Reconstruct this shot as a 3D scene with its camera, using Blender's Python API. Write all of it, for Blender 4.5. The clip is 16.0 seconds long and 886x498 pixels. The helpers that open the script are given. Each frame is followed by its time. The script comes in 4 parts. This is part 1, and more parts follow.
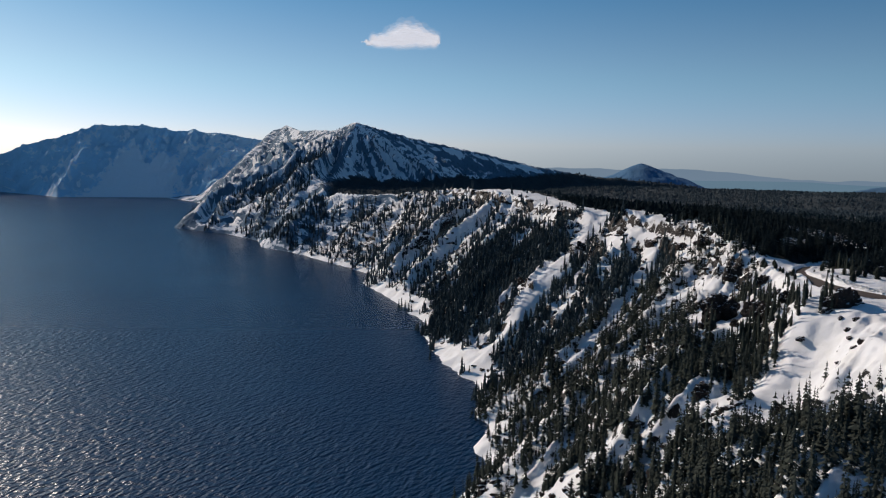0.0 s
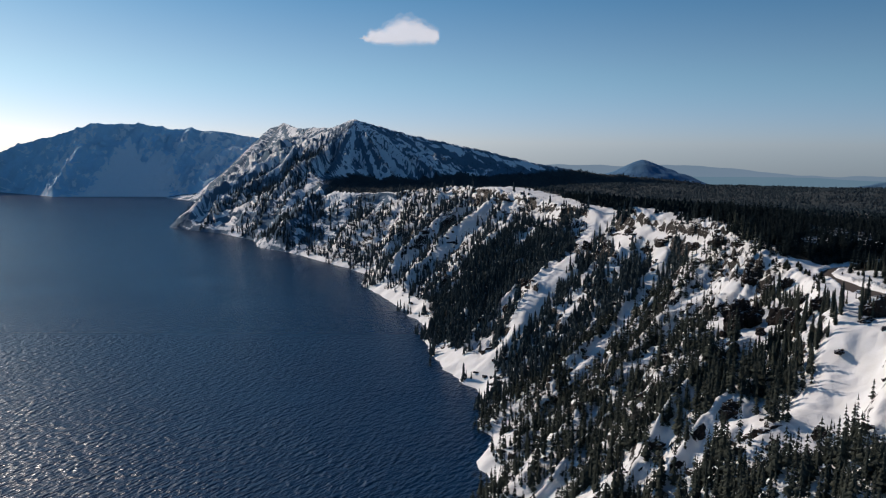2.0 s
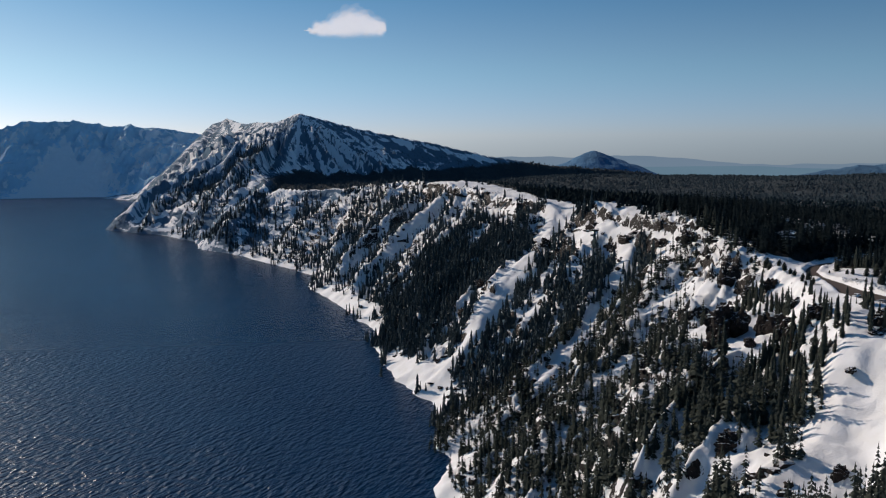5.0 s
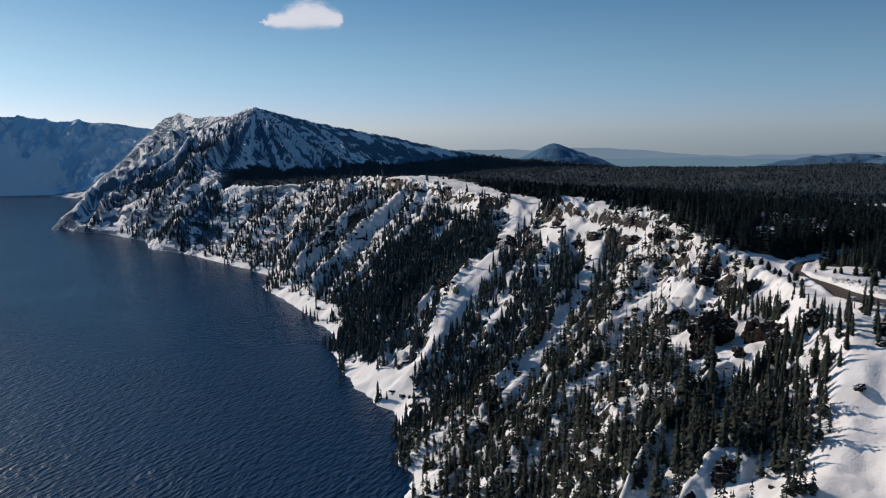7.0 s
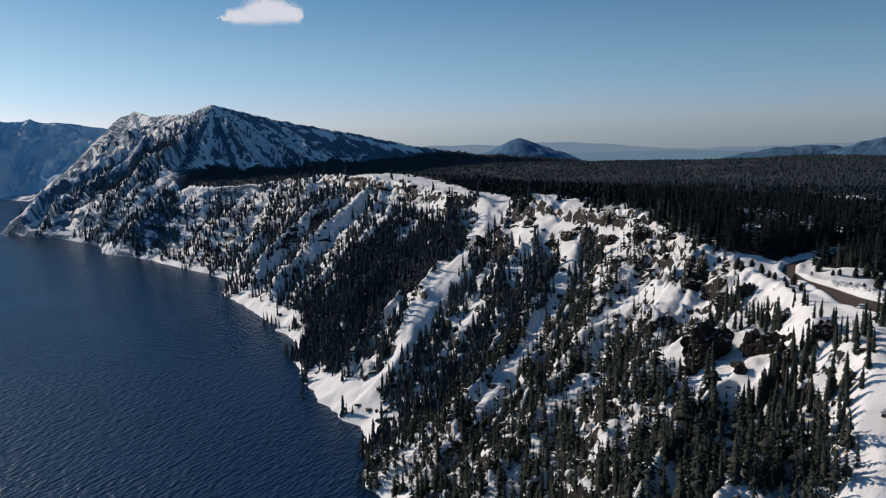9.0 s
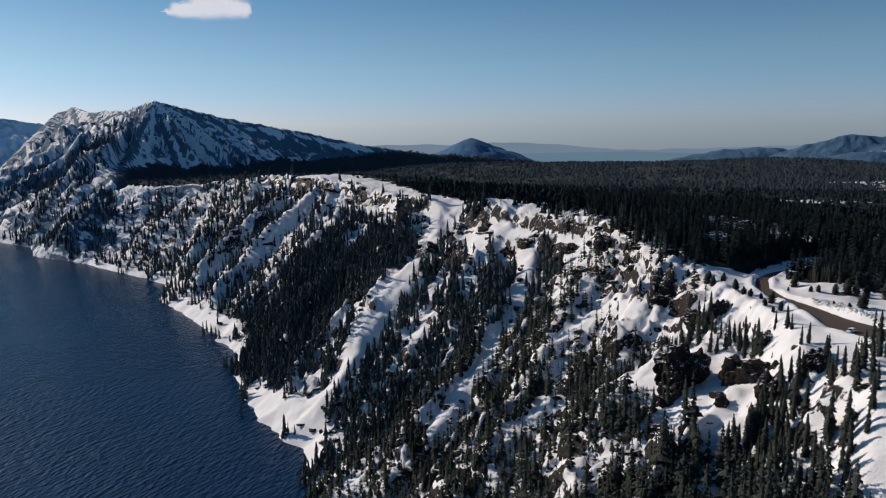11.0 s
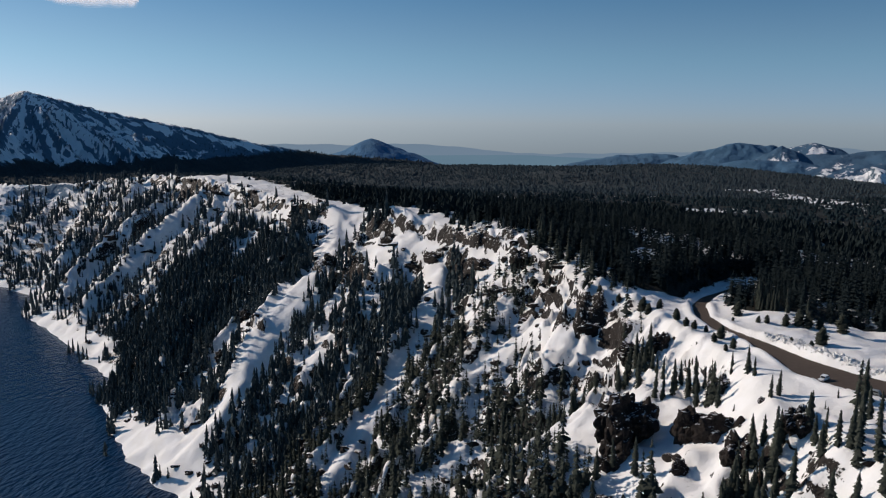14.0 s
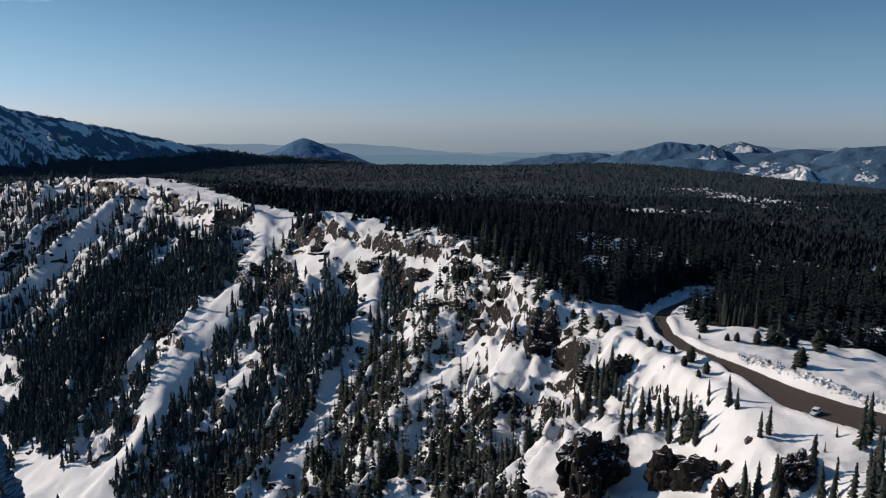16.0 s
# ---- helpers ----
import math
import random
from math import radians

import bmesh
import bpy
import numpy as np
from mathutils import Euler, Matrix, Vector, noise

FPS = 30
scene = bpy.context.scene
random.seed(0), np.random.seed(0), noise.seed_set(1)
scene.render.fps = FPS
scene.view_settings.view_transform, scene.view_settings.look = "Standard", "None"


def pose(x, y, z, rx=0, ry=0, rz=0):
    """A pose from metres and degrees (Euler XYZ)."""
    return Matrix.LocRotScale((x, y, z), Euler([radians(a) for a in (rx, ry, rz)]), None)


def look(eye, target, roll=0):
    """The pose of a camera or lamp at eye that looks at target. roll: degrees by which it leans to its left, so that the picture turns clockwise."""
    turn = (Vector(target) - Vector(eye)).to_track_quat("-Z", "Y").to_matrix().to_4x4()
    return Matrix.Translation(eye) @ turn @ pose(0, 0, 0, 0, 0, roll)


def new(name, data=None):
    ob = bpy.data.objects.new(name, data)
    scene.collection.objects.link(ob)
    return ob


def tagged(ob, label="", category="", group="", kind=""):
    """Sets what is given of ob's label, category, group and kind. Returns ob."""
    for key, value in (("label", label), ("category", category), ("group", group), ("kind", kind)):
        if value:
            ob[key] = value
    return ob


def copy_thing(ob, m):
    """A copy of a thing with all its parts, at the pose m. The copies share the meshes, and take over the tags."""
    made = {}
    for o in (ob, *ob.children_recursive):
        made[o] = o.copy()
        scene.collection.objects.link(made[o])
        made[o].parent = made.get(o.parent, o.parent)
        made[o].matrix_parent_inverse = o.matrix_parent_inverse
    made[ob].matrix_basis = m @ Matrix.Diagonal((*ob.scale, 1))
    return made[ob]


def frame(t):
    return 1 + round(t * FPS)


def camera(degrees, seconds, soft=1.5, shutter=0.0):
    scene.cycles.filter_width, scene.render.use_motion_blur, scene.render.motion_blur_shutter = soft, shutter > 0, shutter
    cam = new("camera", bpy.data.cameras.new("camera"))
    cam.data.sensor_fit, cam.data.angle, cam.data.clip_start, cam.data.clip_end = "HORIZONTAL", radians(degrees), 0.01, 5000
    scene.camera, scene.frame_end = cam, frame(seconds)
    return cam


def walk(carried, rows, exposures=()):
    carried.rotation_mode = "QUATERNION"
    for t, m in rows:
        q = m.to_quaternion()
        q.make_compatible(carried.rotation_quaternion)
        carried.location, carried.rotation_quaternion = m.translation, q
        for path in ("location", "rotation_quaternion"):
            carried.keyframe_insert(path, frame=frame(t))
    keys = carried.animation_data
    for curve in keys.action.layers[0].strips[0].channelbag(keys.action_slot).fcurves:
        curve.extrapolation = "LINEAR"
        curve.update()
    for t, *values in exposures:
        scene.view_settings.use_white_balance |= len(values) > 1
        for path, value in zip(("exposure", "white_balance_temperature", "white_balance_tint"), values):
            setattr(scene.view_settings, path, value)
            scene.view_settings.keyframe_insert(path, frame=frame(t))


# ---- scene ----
# The flight: seconds, eye, a point that it looks at, roll. Metres, lake level at z = 0.
cam = camera(58.67, 16.0, 1.15)
PATH = [
    (0.0, (0.00, -0.00, 240.00), (1.792, 99.124, 226.914), 0.76),
    (0.5, (0.20, 9.61, 239.57), (2.013, 108.726, 226.438), 0.79),
    (1.0, (0.41, 19.26, 239.15), (2.203, 118.360, 225.908), 0.75),
    (1.5, (0.56, 29.06, 238.71), (2.287, 128.148, 225.364), 0.60),
    (2.0, (0.87, 38.98, 238.41), (2.641, 138.058, 225.001), 0.45),
    (2.5, (1.43, 48.92, 238.14), (3.796, 147.980, 224.667), 0.32),
    (3.0, (2.10, 58.91, 237.91), (5.597, 157.920, 224.298), 0.17),
    (3.5, (2.74, 69.00, 237.76), (7.373, 167.947, 224.024), 0.02),
    (4.0, (3.55, 79.02, 237.57), (9.306, 177.883, 223.706), -0.12),
    (6.5, (8.74, 129.85, 236.85), (19.879, 228.114, 222.041), -0.66),
    (7.0, (9.93, 140.03, 236.64), (22.510, 238.088, 221.595), -0.74),
    (7.5, (10.97, 150.13, 236.40), (24.577, 248.018, 221.156), -0.88),
    (8.0, (12.08, 160.19, 236.24), (26.606, 257.920, 220.846), -1.07),
    (8.5, (13.51, 170.17, 236.29), (29.007, 267.738, 220.792), -1.27),
    (9.0, (15.20, 180.11, 236.36), (31.956, 277.452, 220.743), -1.41),
    (11.5, (26.59, 228.96, 237.25), (51.009, 324.636, 221.431), -0.55),
    (12.0, (29.21, 239.00, 237.36), (55.430, 334.206, 221.568), -0.30),
    (12.5, (31.78, 249.01, 237.38), (59.875, 343.680, 221.629), -0.05),
    (13.0, (34.21, 259.00, 237.29), (64.367, 353.039, 221.561), 0.19),
    (13.5, (36.49, 269.10, 237.14), (68.978, 362.347, 221.373), 0.39),
    (14.0, (39.01, 279.00, 237.07), (73.855, 371.394, 221.304), 0.56),
    (14.5, (41.90, 288.63, 237.00), (78.931, 380.167, 221.227), 0.61),
    (15.0, (45.21, 298.10, 236.89), (84.104, 388.863, 221.087), 0.55),
    (15.5, (49.03, 307.31, 236.80), (89.701, 397.284, 220.982), 0.50),
    (16.0, (53.10, 316.34, 236.70), (95.458, 405.545, 220.935), 0.55),
]
walk(cam, [(t, look(eye, target, roll)) for t, eye, target, roll in PATH], [(0.0, 0.0, 5900, 7), (16.0, 0.0, 5900, 7)])

# ---- sky, sun and exposure ----
SUN_AZIMUTH, SUN_HEIGHT = -45.0, 26.0   # degrees from +y towards +x, and above the horizon
world = bpy.data.worlds.new("sky")
scene.world = world
world.use_nodes = True
sky = world.node_tree.nodes.new("ShaderNodeTexSky")
sky.sky_type, sky.sun_disc = "NISHITA", False
sky.sun_elevation, sky.sun_rotation = radians(SUN_HEIGHT), radians(SUN_AZIMUTH)
sky.altitude, sky.air_density, sky.dust_density, sky.ozone_density = 600, 0.5, 0.42, 0.7
background = world.node_tree.nodes["Background"]
background.inputs[1].default_value = 0.086
cool = world.node_tree.nodes.new("ShaderNodeMix")   # grey haze low down, thin cold air above
cool.data_type, cool.blend_type = "RGBA", "MULTIPLY"
cool.inputs[0].default_value = 1.0
way, split, air = world.node_tree.nodes.new("ShaderNodeTexCoord"), world.node_tree.nodes.new("ShaderNodeSeparateXYZ"), world.node_tree.nodes.new("ShaderNodeValToRGB")
air.color_ramp.interpolation = "EASE"
air.color_ramp.elements[0].position, air.color_ramp.elements[0].color = 0.0, (0.76, 0.75, 0.84, 1)
air.color_ramp.elements[1].position, air.color_ramp.elements[1].color = 0.26, (0.385, 0.83, 0.91, 1)
high = air.color_ramp.elements.new(0.75)   # above, out of view: sky brightened to fill shaded snow
high.color = (0.66, 1.0, 1.12, 1)
middle = air.color_ramp.elements.new(0.09)
middle.color = (0.81, 0.915, 0.855, 1)
world.node_tree.links.new(way.outputs["Generated"], split.inputs[0])
world.node_tree.links.new(split.outputs["Z"], air.inputs[0])
world.node_tree.links.new(air.outputs[0], cool.inputs[7])
world.node_tree.links.new(sky.outputs[0], cool.inputs[6])
world.node_tree.links.new(cool.outputs[2], background.inputs[0])
sun_data = bpy.data.lights.new("sun", "SUN")
sun_data.energy, sun_data.angle, sun_data.color = 3.95, radians(0.53), (1.0, 0.80, 0.63)
sun = new("sun", sun_data)
to_sun = Vector((math.sin(radians(SUN_AZIMUTH)) * math.cos(radians(SUN_HEIGHT)), math.cos(radians(SUN_AZIMUTH)) * math.cos(radians(SUN_HEIGHT)), math.sin(radians(SUN_HEIGHT))))
sun.matrix_world = look(to_sun * 300 + Vector((0, 0, 400)), (0, 0, 400))


# ---- materials ----
class Nodes:
    """Small shorthand for a node material."""

    def __init__(self, name, roughness=0.9):
        self.mat = bpy.data.materials.new(name)
        self.mat.use_nodes = True
        self.tree = self.mat.node_tree
        self.shader = self.tree.nodes["Principled BSDF"]
        self.shader.inputs["Roughness"].default_value = roughness
        self.shader.inputs["Specular IOR Level"].default_value = 0.25

    def add(self, kind, links=(), **values):
        node = self.tree.nodes.new(kind)
        for key, value in values.items():
            if key == "op":
                node.operation = value
            elif key == "dim":
                node.noise_dimensions = value
            else:
                node.inputs[key.replace("_", " ")].default_value = value
        for socket, source in links:
            self.tree.links.new(source, node.inputs[socket])
        return node

    def noise(self, scale, detail=4.0, stretch=None, rough=0.55):
        geo = self.tree.nodes.new("ShaderNodeNewGeometry")
        source = geo.outputs["Position"]
        if stretch:
            m = self.add("ShaderNodeVectorMath", [(0, source)], op="MULTIPLY")
            m.inputs[1].default_value = stretch
            source = m.outputs[0]
        return self.add("ShaderNodeTexNoise", [("Vector", source)], Scale=scale, Detail=detail, Roughness=rough).outputs["Fac"]

    def math(self, op, a, b=None, clamp=False):
        node = self.tree.nodes.new("ShaderNodeMath")
        node.operation, node.use_clamp = op, clamp
        for socket, value in ((0, a), (1, b)):
            if value is None:
                continue
            if isinstance(value, (int, float)):
                node.inputs[socket].default_value = value
            else:
                self.tree.links.new(value, node.inputs[socket])
        return node.outputs[0]

    def range(self, value, a, b, c=0.0, d=1.0):
        node = self.add("ShaderNodeMapRange", [("Value", value)])
        for key, number in (("From Min", a), ("From Max", b), ("To Min", c), ("To Max", d)):
            node.inputs[key].default_value = number
        return node.outputs[0]

    def mix(self, factor, a, b):
        node = self.tree.nodes.new("ShaderNodeMix")
        node.data_type = "RGBA"
        for key, value in ((0, factor), (6, a), (7, b)):
            if isinstance(value, tuple):
                node.inputs[key].default_value = (*value, 1)
            elif isinstance(value, (int, float)):
                node.inputs[key].default_value = value
            else:
                self.tree.links.new(value, node.inputs[key])
        return node.outputs[2]

    def attribute(self, name):
        node = self.tree.nodes.new("ShaderNodeAttribute")
        node.attribute_name = name
        return node.outputs["Fac"]

    def upness(self):
        geo = self.tree.nodes.new("ShaderNodeNewGeometry")
        split = self.add("ShaderNodeSeparateXYZ", [(0, geo.outputs["Normal"])])
        return split.outputs["Z"]

    def bump(self, height, strength, distance):
        node = self.add("ShaderNodeBump", [("Height", height)], Strength=strength, Distance=distance)
        self.tree.links.new(node.outputs[0], self.shader.inputs["Normal"])

    def colour(self, source):
        if isinstance(source, tuple):
            self.shader.inputs["Base Color"].default_value = (*source, 1)
        else:
            self.tree.links.new(source, self.shader.inputs["Base Color"])
        return self.mat


def land_material():
    """Spring snow that lets rock and forest floor through where the ground is steep or wooded."""
    n = Nodes("snow_and_rock", 0.75)
    rock = n.mix(n.range(n.noise(0.35, 7, rough=0.65), 0.32, 0.7), (0.0065, 0.0055, 0.0055), (0.036, 0.028, 0.024))
    rock = n.mix(n.range(n.noise(0.06, 3), 0.5, 0.95), rock, (0.027, 0.0235, 0.022))
    snow = n.mix(n.range(n.noise(0.09, 5), 0.35, 0.7), (0.86, 0.86, 0.87), (0.78, 0.77, 0.75))
    floor = n.mix(n.noise(0.5, 4), (0.011, 0.013, 0.012), (0.030, 0.030, 0.024))
    ragged = n.math("ADD", n.math("MULTIPLY", n.math("SUBTRACT", n.noise(0.16, 6, rough=0.65), 0.5), 0.55), n.math("MULTIPLY", n.math("SUBTRACT", n.noise(0.7, 3), 0.5), 0.2))
    steep = n.range(n.math("SUBTRACT", n.math("ADD", n.upness(), n.math("MULTIPLY", ragged, 0.8)), n.math("MULTIPLY", n.attribute("bare"), 0.38)), 0.45, 0.51)
    bare = n.math("ADD", n.attribute("bare"), n.math("MULTIPLY", ragged, 1.6))
    clear = n.math("MULTIPLY", steep, n.range(bare, 0.55, 0.42))
    wooded = n.range(n.math("ADD", n.attribute("wooded"), n.math("MULTIPLY", ragged, 1.4)), 0.46, 0.56)
    dark = n.mix(wooded, rock, floor)
    white = n.range(n.math("MULTIPLY", clear, n.math("SUBTRACT", 1.0, wooded)), 0.38, 0.55)
    flecks = n.range(n.math("ADD", n.noise(0.5, 6, rough=0.7), n.math("MULTIPLY", n.upness(), 0.25)), 0.70, 0.74)   # snow caught on ledges of the rock
    white = n.math("MAXIMUM", white, n.math("MULTIPLY", flecks, n.math("SUBTRACT", 1.0, wooded)))
    n.colour(n.mix(white, dark, snow))
    crisp = n.math("MULTIPLY", n.math("ADD", n.noise(0.4, 6), n.math("MULTIPLY", n.noise(1.6, 4), 0.4)), n.range(white, 0.0, 1.0, 1.0, 0.19))
    n.bump(crisp, 0.9, 1.6)
    return n.mat


def water_material():
    n = Nodes("deep_lake_water", 0.11)
    n.shader.inputs["IOR"].default_value = 1.33
    n.shader.inputs["Specular IOR Level"].default_value = 0.50
    n.colour(n.mix(n.noise(0.004, 3), (0.0006, 0.018, 0.058), (0.0008, 0.022, 0.068)))
    # wavelets in rows, driven by a light wind
    geo = n.tree.nodes.new("ShaderNodeNewGeometry")
    axes = []
    for axis in ((0.83, -0.56, 0.0), (0.56 * 0.42, 0.83 * 0.42, 0.0)):
        dot = n.add("ShaderNodeVectorMath", [(0, geo.outputs["Position"])], op="DOT_PRODUCT")
        dot.inputs[1].default_value = axis
        axes.append(dot.outputs["Value"])
    rows = n.add("ShaderNodeCombineXYZ", [(0, axes[0]), (1, axes[1])]).outputs[0]
    small = n.add("ShaderNodeTexNoise", [("Vector", rows)], Scale=0.3, Detail=3.0, Roughness=0.5).outputs["Fac"]
    swell = n.add("ShaderNodeTexNoise", [("Vector", rows)], Scale=0.15, Detail=2.0, Roughness=0.5).outputs["Fac"]
    north = n.add("ShaderNodeSeparateXYZ", [(0, geo.outputs["Position"])]).outputs["Y"]
    calm = n.math("MULTIPLY", n.range(n.noise(0.006, 3), 0.35, 0.65, 0.6, 1.0), n.range(north, 450.0, 1300.0, 1.0, 0.6))
    n.tree.links.new(n.range(north, 250.0, 1300.0, 0.36, 0.24), n.shader.inputs["Roughness"])   # roughness eases northward like the waves, fitted to the camera's view
    n.bump(n.math("MULTIPLY", n.math("ADD", small, n.math("MULTIPLY", swell, 0.9)), calm), 1.0, 2.7)
    return n.mat


def plain_material(name, low, high, scale, roughness=0.9, relief=0.0):
    n = Nodes(name, roughness)
    n.colour(n.mix(n.noise(scale, 5), low, high))
    if relief:
        n.bump(n.noise(scale * 1.7, 5), 0.6, relief)
    return n.mat


def foliage_material(name, low, high):
    """Conifer needles: each tree has its own shade."""
    n = Nodes(name, 1.0)
    n.shader.inputs["Specular IOR Level"].default_value = 0.0
    geo = n.tree.nodes.new("ShaderNodeNewGeometry")
    info = n.tree.nodes.new("ShaderNodeObjectInfo")
    own = n.math("FRACT", n.math("ADD", geo.outputs["Random Per Island"], info.outputs["Random"]))
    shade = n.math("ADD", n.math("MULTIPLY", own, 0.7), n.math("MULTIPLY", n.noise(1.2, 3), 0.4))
    n.colour(n.mix(shade, low, high))
    return n.mat


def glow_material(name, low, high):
    """Far distance: its haze blue is painted in as glow."""
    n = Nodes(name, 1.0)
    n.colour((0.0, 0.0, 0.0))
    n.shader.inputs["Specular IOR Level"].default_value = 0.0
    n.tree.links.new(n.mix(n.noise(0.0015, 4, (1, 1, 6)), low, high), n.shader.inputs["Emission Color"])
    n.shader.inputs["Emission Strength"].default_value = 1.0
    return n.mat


LAND = land_material()
WATER = water_material()
NEEDLES = foliage_material("fir_needles", (0.036, 0.043, 0.040), (0.072, 0.078, 0.062))
# paler, bluer needle copy: haze over the middle slope is painted in
MID_HAZED = foliage_material("lightly_hazed_needles", (0.045, 0.059, 0.065), (0.075, 0.090, 0.090))
# darkened copy: the canopy's own shade and some haze blue painted in
SHADED = foliage_material("shaded_forest_needles", (0.0125, 0.0185, 0.021), (0.023, 0.030, 0.031))
# paler blue copy of the needles, with distance haze painted into the colour
FAR_HAZED = foliage_material("hazed_forest_needles", (0.040, 0.054, 0.065), (0.055, 0.072, 0.080))
# plateau forest: canopy shade and far haze painted into the tone
HAZED_CANOPY = foliage_material("shaded_hazed_canopy", (0.0165, 0.026, 0.032), (0.023, 0.034, 0.039))
BARK = plain_material("grey_brown_bark", (0.05, 0.038, 0.028), (0.12, 0.09, 0.065), 3.0)
ASPHALT = plain_material("worn_brown_asphalt", (0.06, 0.045, 0.036), (0.1, 0.076, 0.06), 0.6, 0.9, 0.05)


# ---- the lie of the land, as functions of the plan ----
def lattice(ix, iy, seed):
    """A random value between -1 and 1 for each whole-numbered place."""
    n = (ix * 374761393 + iy * 668265263 + seed * 1442695041) & 0xFFFFFFFF
    n = ((n ^ (n >> 13)) * 1274126177) & 0xFFFFFFFF
    n = ((n ^ (n >> 16)) * 2246822519) & 0xFFFFFFFF
    return ((n ^ (n >> 15)) & 0xFFFFFF) / 8388607.5 - 1.0


def smooth_noise(x, y, seed):
    ix, iy = np.floor(x).astype(np.int64), np.floor(y).astype(np.int64)
    fx, fy = x - ix, y - iy
    fx, fy = fx * fx * fx * (fx * (fx * 6 - 15) + 10), fy * fy * fy * (fy * (fy * 6 - 15) + 10)
    a, b = lattice(ix, iy, seed), lattice(ix + 1, iy, seed)
    c, d = lattice(ix, iy + 1, seed), lattice(ix + 1, iy + 1, seed)
    return (a + (b - a) * fx) * (1 - fy) + (c + (d - c) * fx) * fy


def fbm(x, y, seed, octaves=4):
    total, size = 0.0, 1.0
    for k in range(octaves):
        turn = 0.6 * k
        u, v = x * math.cos(turn) - y * math.sin(turn), x * math.sin(turn) + y * math.cos(turn)
        total = total + smooth_noise(u * 2 ** k + 17.3 * k, v * 2 ** k - 9.1 * k, seed + k) * size
        size *= 0.5
    return total


def ridged(x, y, seed, octaves=4, blunt=0.0):
    """Noise with sharp crests, between about 0 and 1."""
    total, size, whole = 0.0, 1.0, 0.0
    for k in range(octaves):
        total = total + (1 - np.sqrt(smooth_noise(x * 2 ** k + 31.7 * k, y * 2 ** k + 5.3 * k, seed + k) ** 2 + blunt)) ** 2 * size
        whole += size
        size *= 0.5
    return total / whole


def step(a, b, x):
    t = np.clip((x - a) / (b - a), 0, 1)
    return t * t * (3 - 2 * t)


SHORE_Y = [-700, 300, 515, 568, 602, 635, 655, 672, 745, 778, 800, 880, 974, 1048, 1116, 1198, 1333, 1459, 1552, 1625, 1724, 1813, 1939, 2078, 2150, 2216, 2290, 2600, 2900, 3100, 3225, 3340, 4800]
SHORE_X = [40, 5, 22, 40, 35, 47, 50, 41, 44, 45, 29, 8, -11, -6, -31, -59, -112, -117, -178, -233, -297, -384, -424, -536, -639, -718, -720, -735, -820, -900, -985, -1110, -1300]
RIM = [(-700, 240, 150), (300, 196, 158), (420, 203, 158), (455, 212, 155), (500, 236, 155), (580, 252, 157), (605, 244, 159), (725, 262, 167), (770, 250, 170), (830, 236, 169), (900, 214, 168),
       (946, 216, 163), (1023, 198, 158), (1150, 172, 157), (1427, 104, 163), (1632, 30, 150), (1750, -100, 130), (1850, -205, 124), (1918, -262, 120), (2161, -292, 150), (2400, -300, 130), (4800, -300, 125)]
# ridges of the two peaks and of the outlet: from, to
RIDGES = [((-223, 2451, 306), (-60, 2540, 262)), ((-60, 2540, 262), (165, 2620, 217)), ((165, 2620, 217), (362, 2700, 172)), ((362, 2700, 172), (560, 2800, 139)), ((560, 2800, 139), (1000, 2950, 100)),
          ((-223, 2451, 306), (-255, 2455, 298)), ((-255, 2455, 298), (-298, 2470, 279)), ((-298, 2470, 279), (-366, 2580, 282)), ((-366, 2580, 282), (-480, 3000, 285)), ((-480, 3000, 285), (-600, 3300, 314)), ((-600, 3300, 314), (-640, 3298, 300)), ((-640, 3298, 300), (-700, 3285, 245)), ((-700, 3285, 245), (-835, 3255, 108)), ((-835, 3255, 108), (-985, 3270, 4)),
          ((-223, 2451, 306), (-300, 2161, 182)), ((-300, 2161, 182), (-262, 1918, 122)), ((-366, 2580, 280), (-520, 2380, 130)), ((-520, 2380, 130), (-714, 2222, 2))]
ROAD = [(330, 340), (300, 378), (272, 410), (252, 430), (244, 447), (242, 462), (246, 481), (254, 508), (258, 533), (268, 558), (284, 581), (302, 596), (322, 606), (350, 622)]
ROAD_WIDTH = [8, 8, 9, 16, 20, 20, 13, 8, 7, 6.5, 6.5, 6, 6, 6]


def shore_x(y):
    y = np.asarray(y, float)
    return np.interp(y, SHORE_Y, SHORE_X) + (3.5 * smooth_noise(y / 23, y * 0 + 3.3, 88) + 2.2 * smooth_noise(y / 8, y * 0 + 1.7, 89)) * step(380, 450, y)


def rim_x(y):
    return np.interp(y, [r[0] for r in RIM], [r[1] for r in RIM])


def rim_z(y):
    return np.interp(y, [r[0] for r in RIM], [r[2] for r in RIM])


def along(x, y, line):
    """Distance from a line of the plan, and how far along it (in points) the nearest place is."""
    best, place = np.full(np.shape(x), 1e9), np.zeros(np.shape(x))
    for k in range(len(line) - 1):
        (ax, ay), (bx, by) = line[k][:2], line[k + 1][:2]
        t = np.clip(((x - ax) * (bx - ax) + (y - ay) * (by - ay)) / ((bx - ax) ** 2 + (by - ay) ** 2), 0, 1)
        d = np.hypot(x - ax - t * (bx - ax), y - ay - t * (by - ay))
        place = np.where(d < best, k + t, place)
        best = np.minimum(best, d)
    return best, place


def road_z(y):
    return np.interp(y, [340, 450, 497, 585, 620], [161, 158.5, 156, 152, 150])


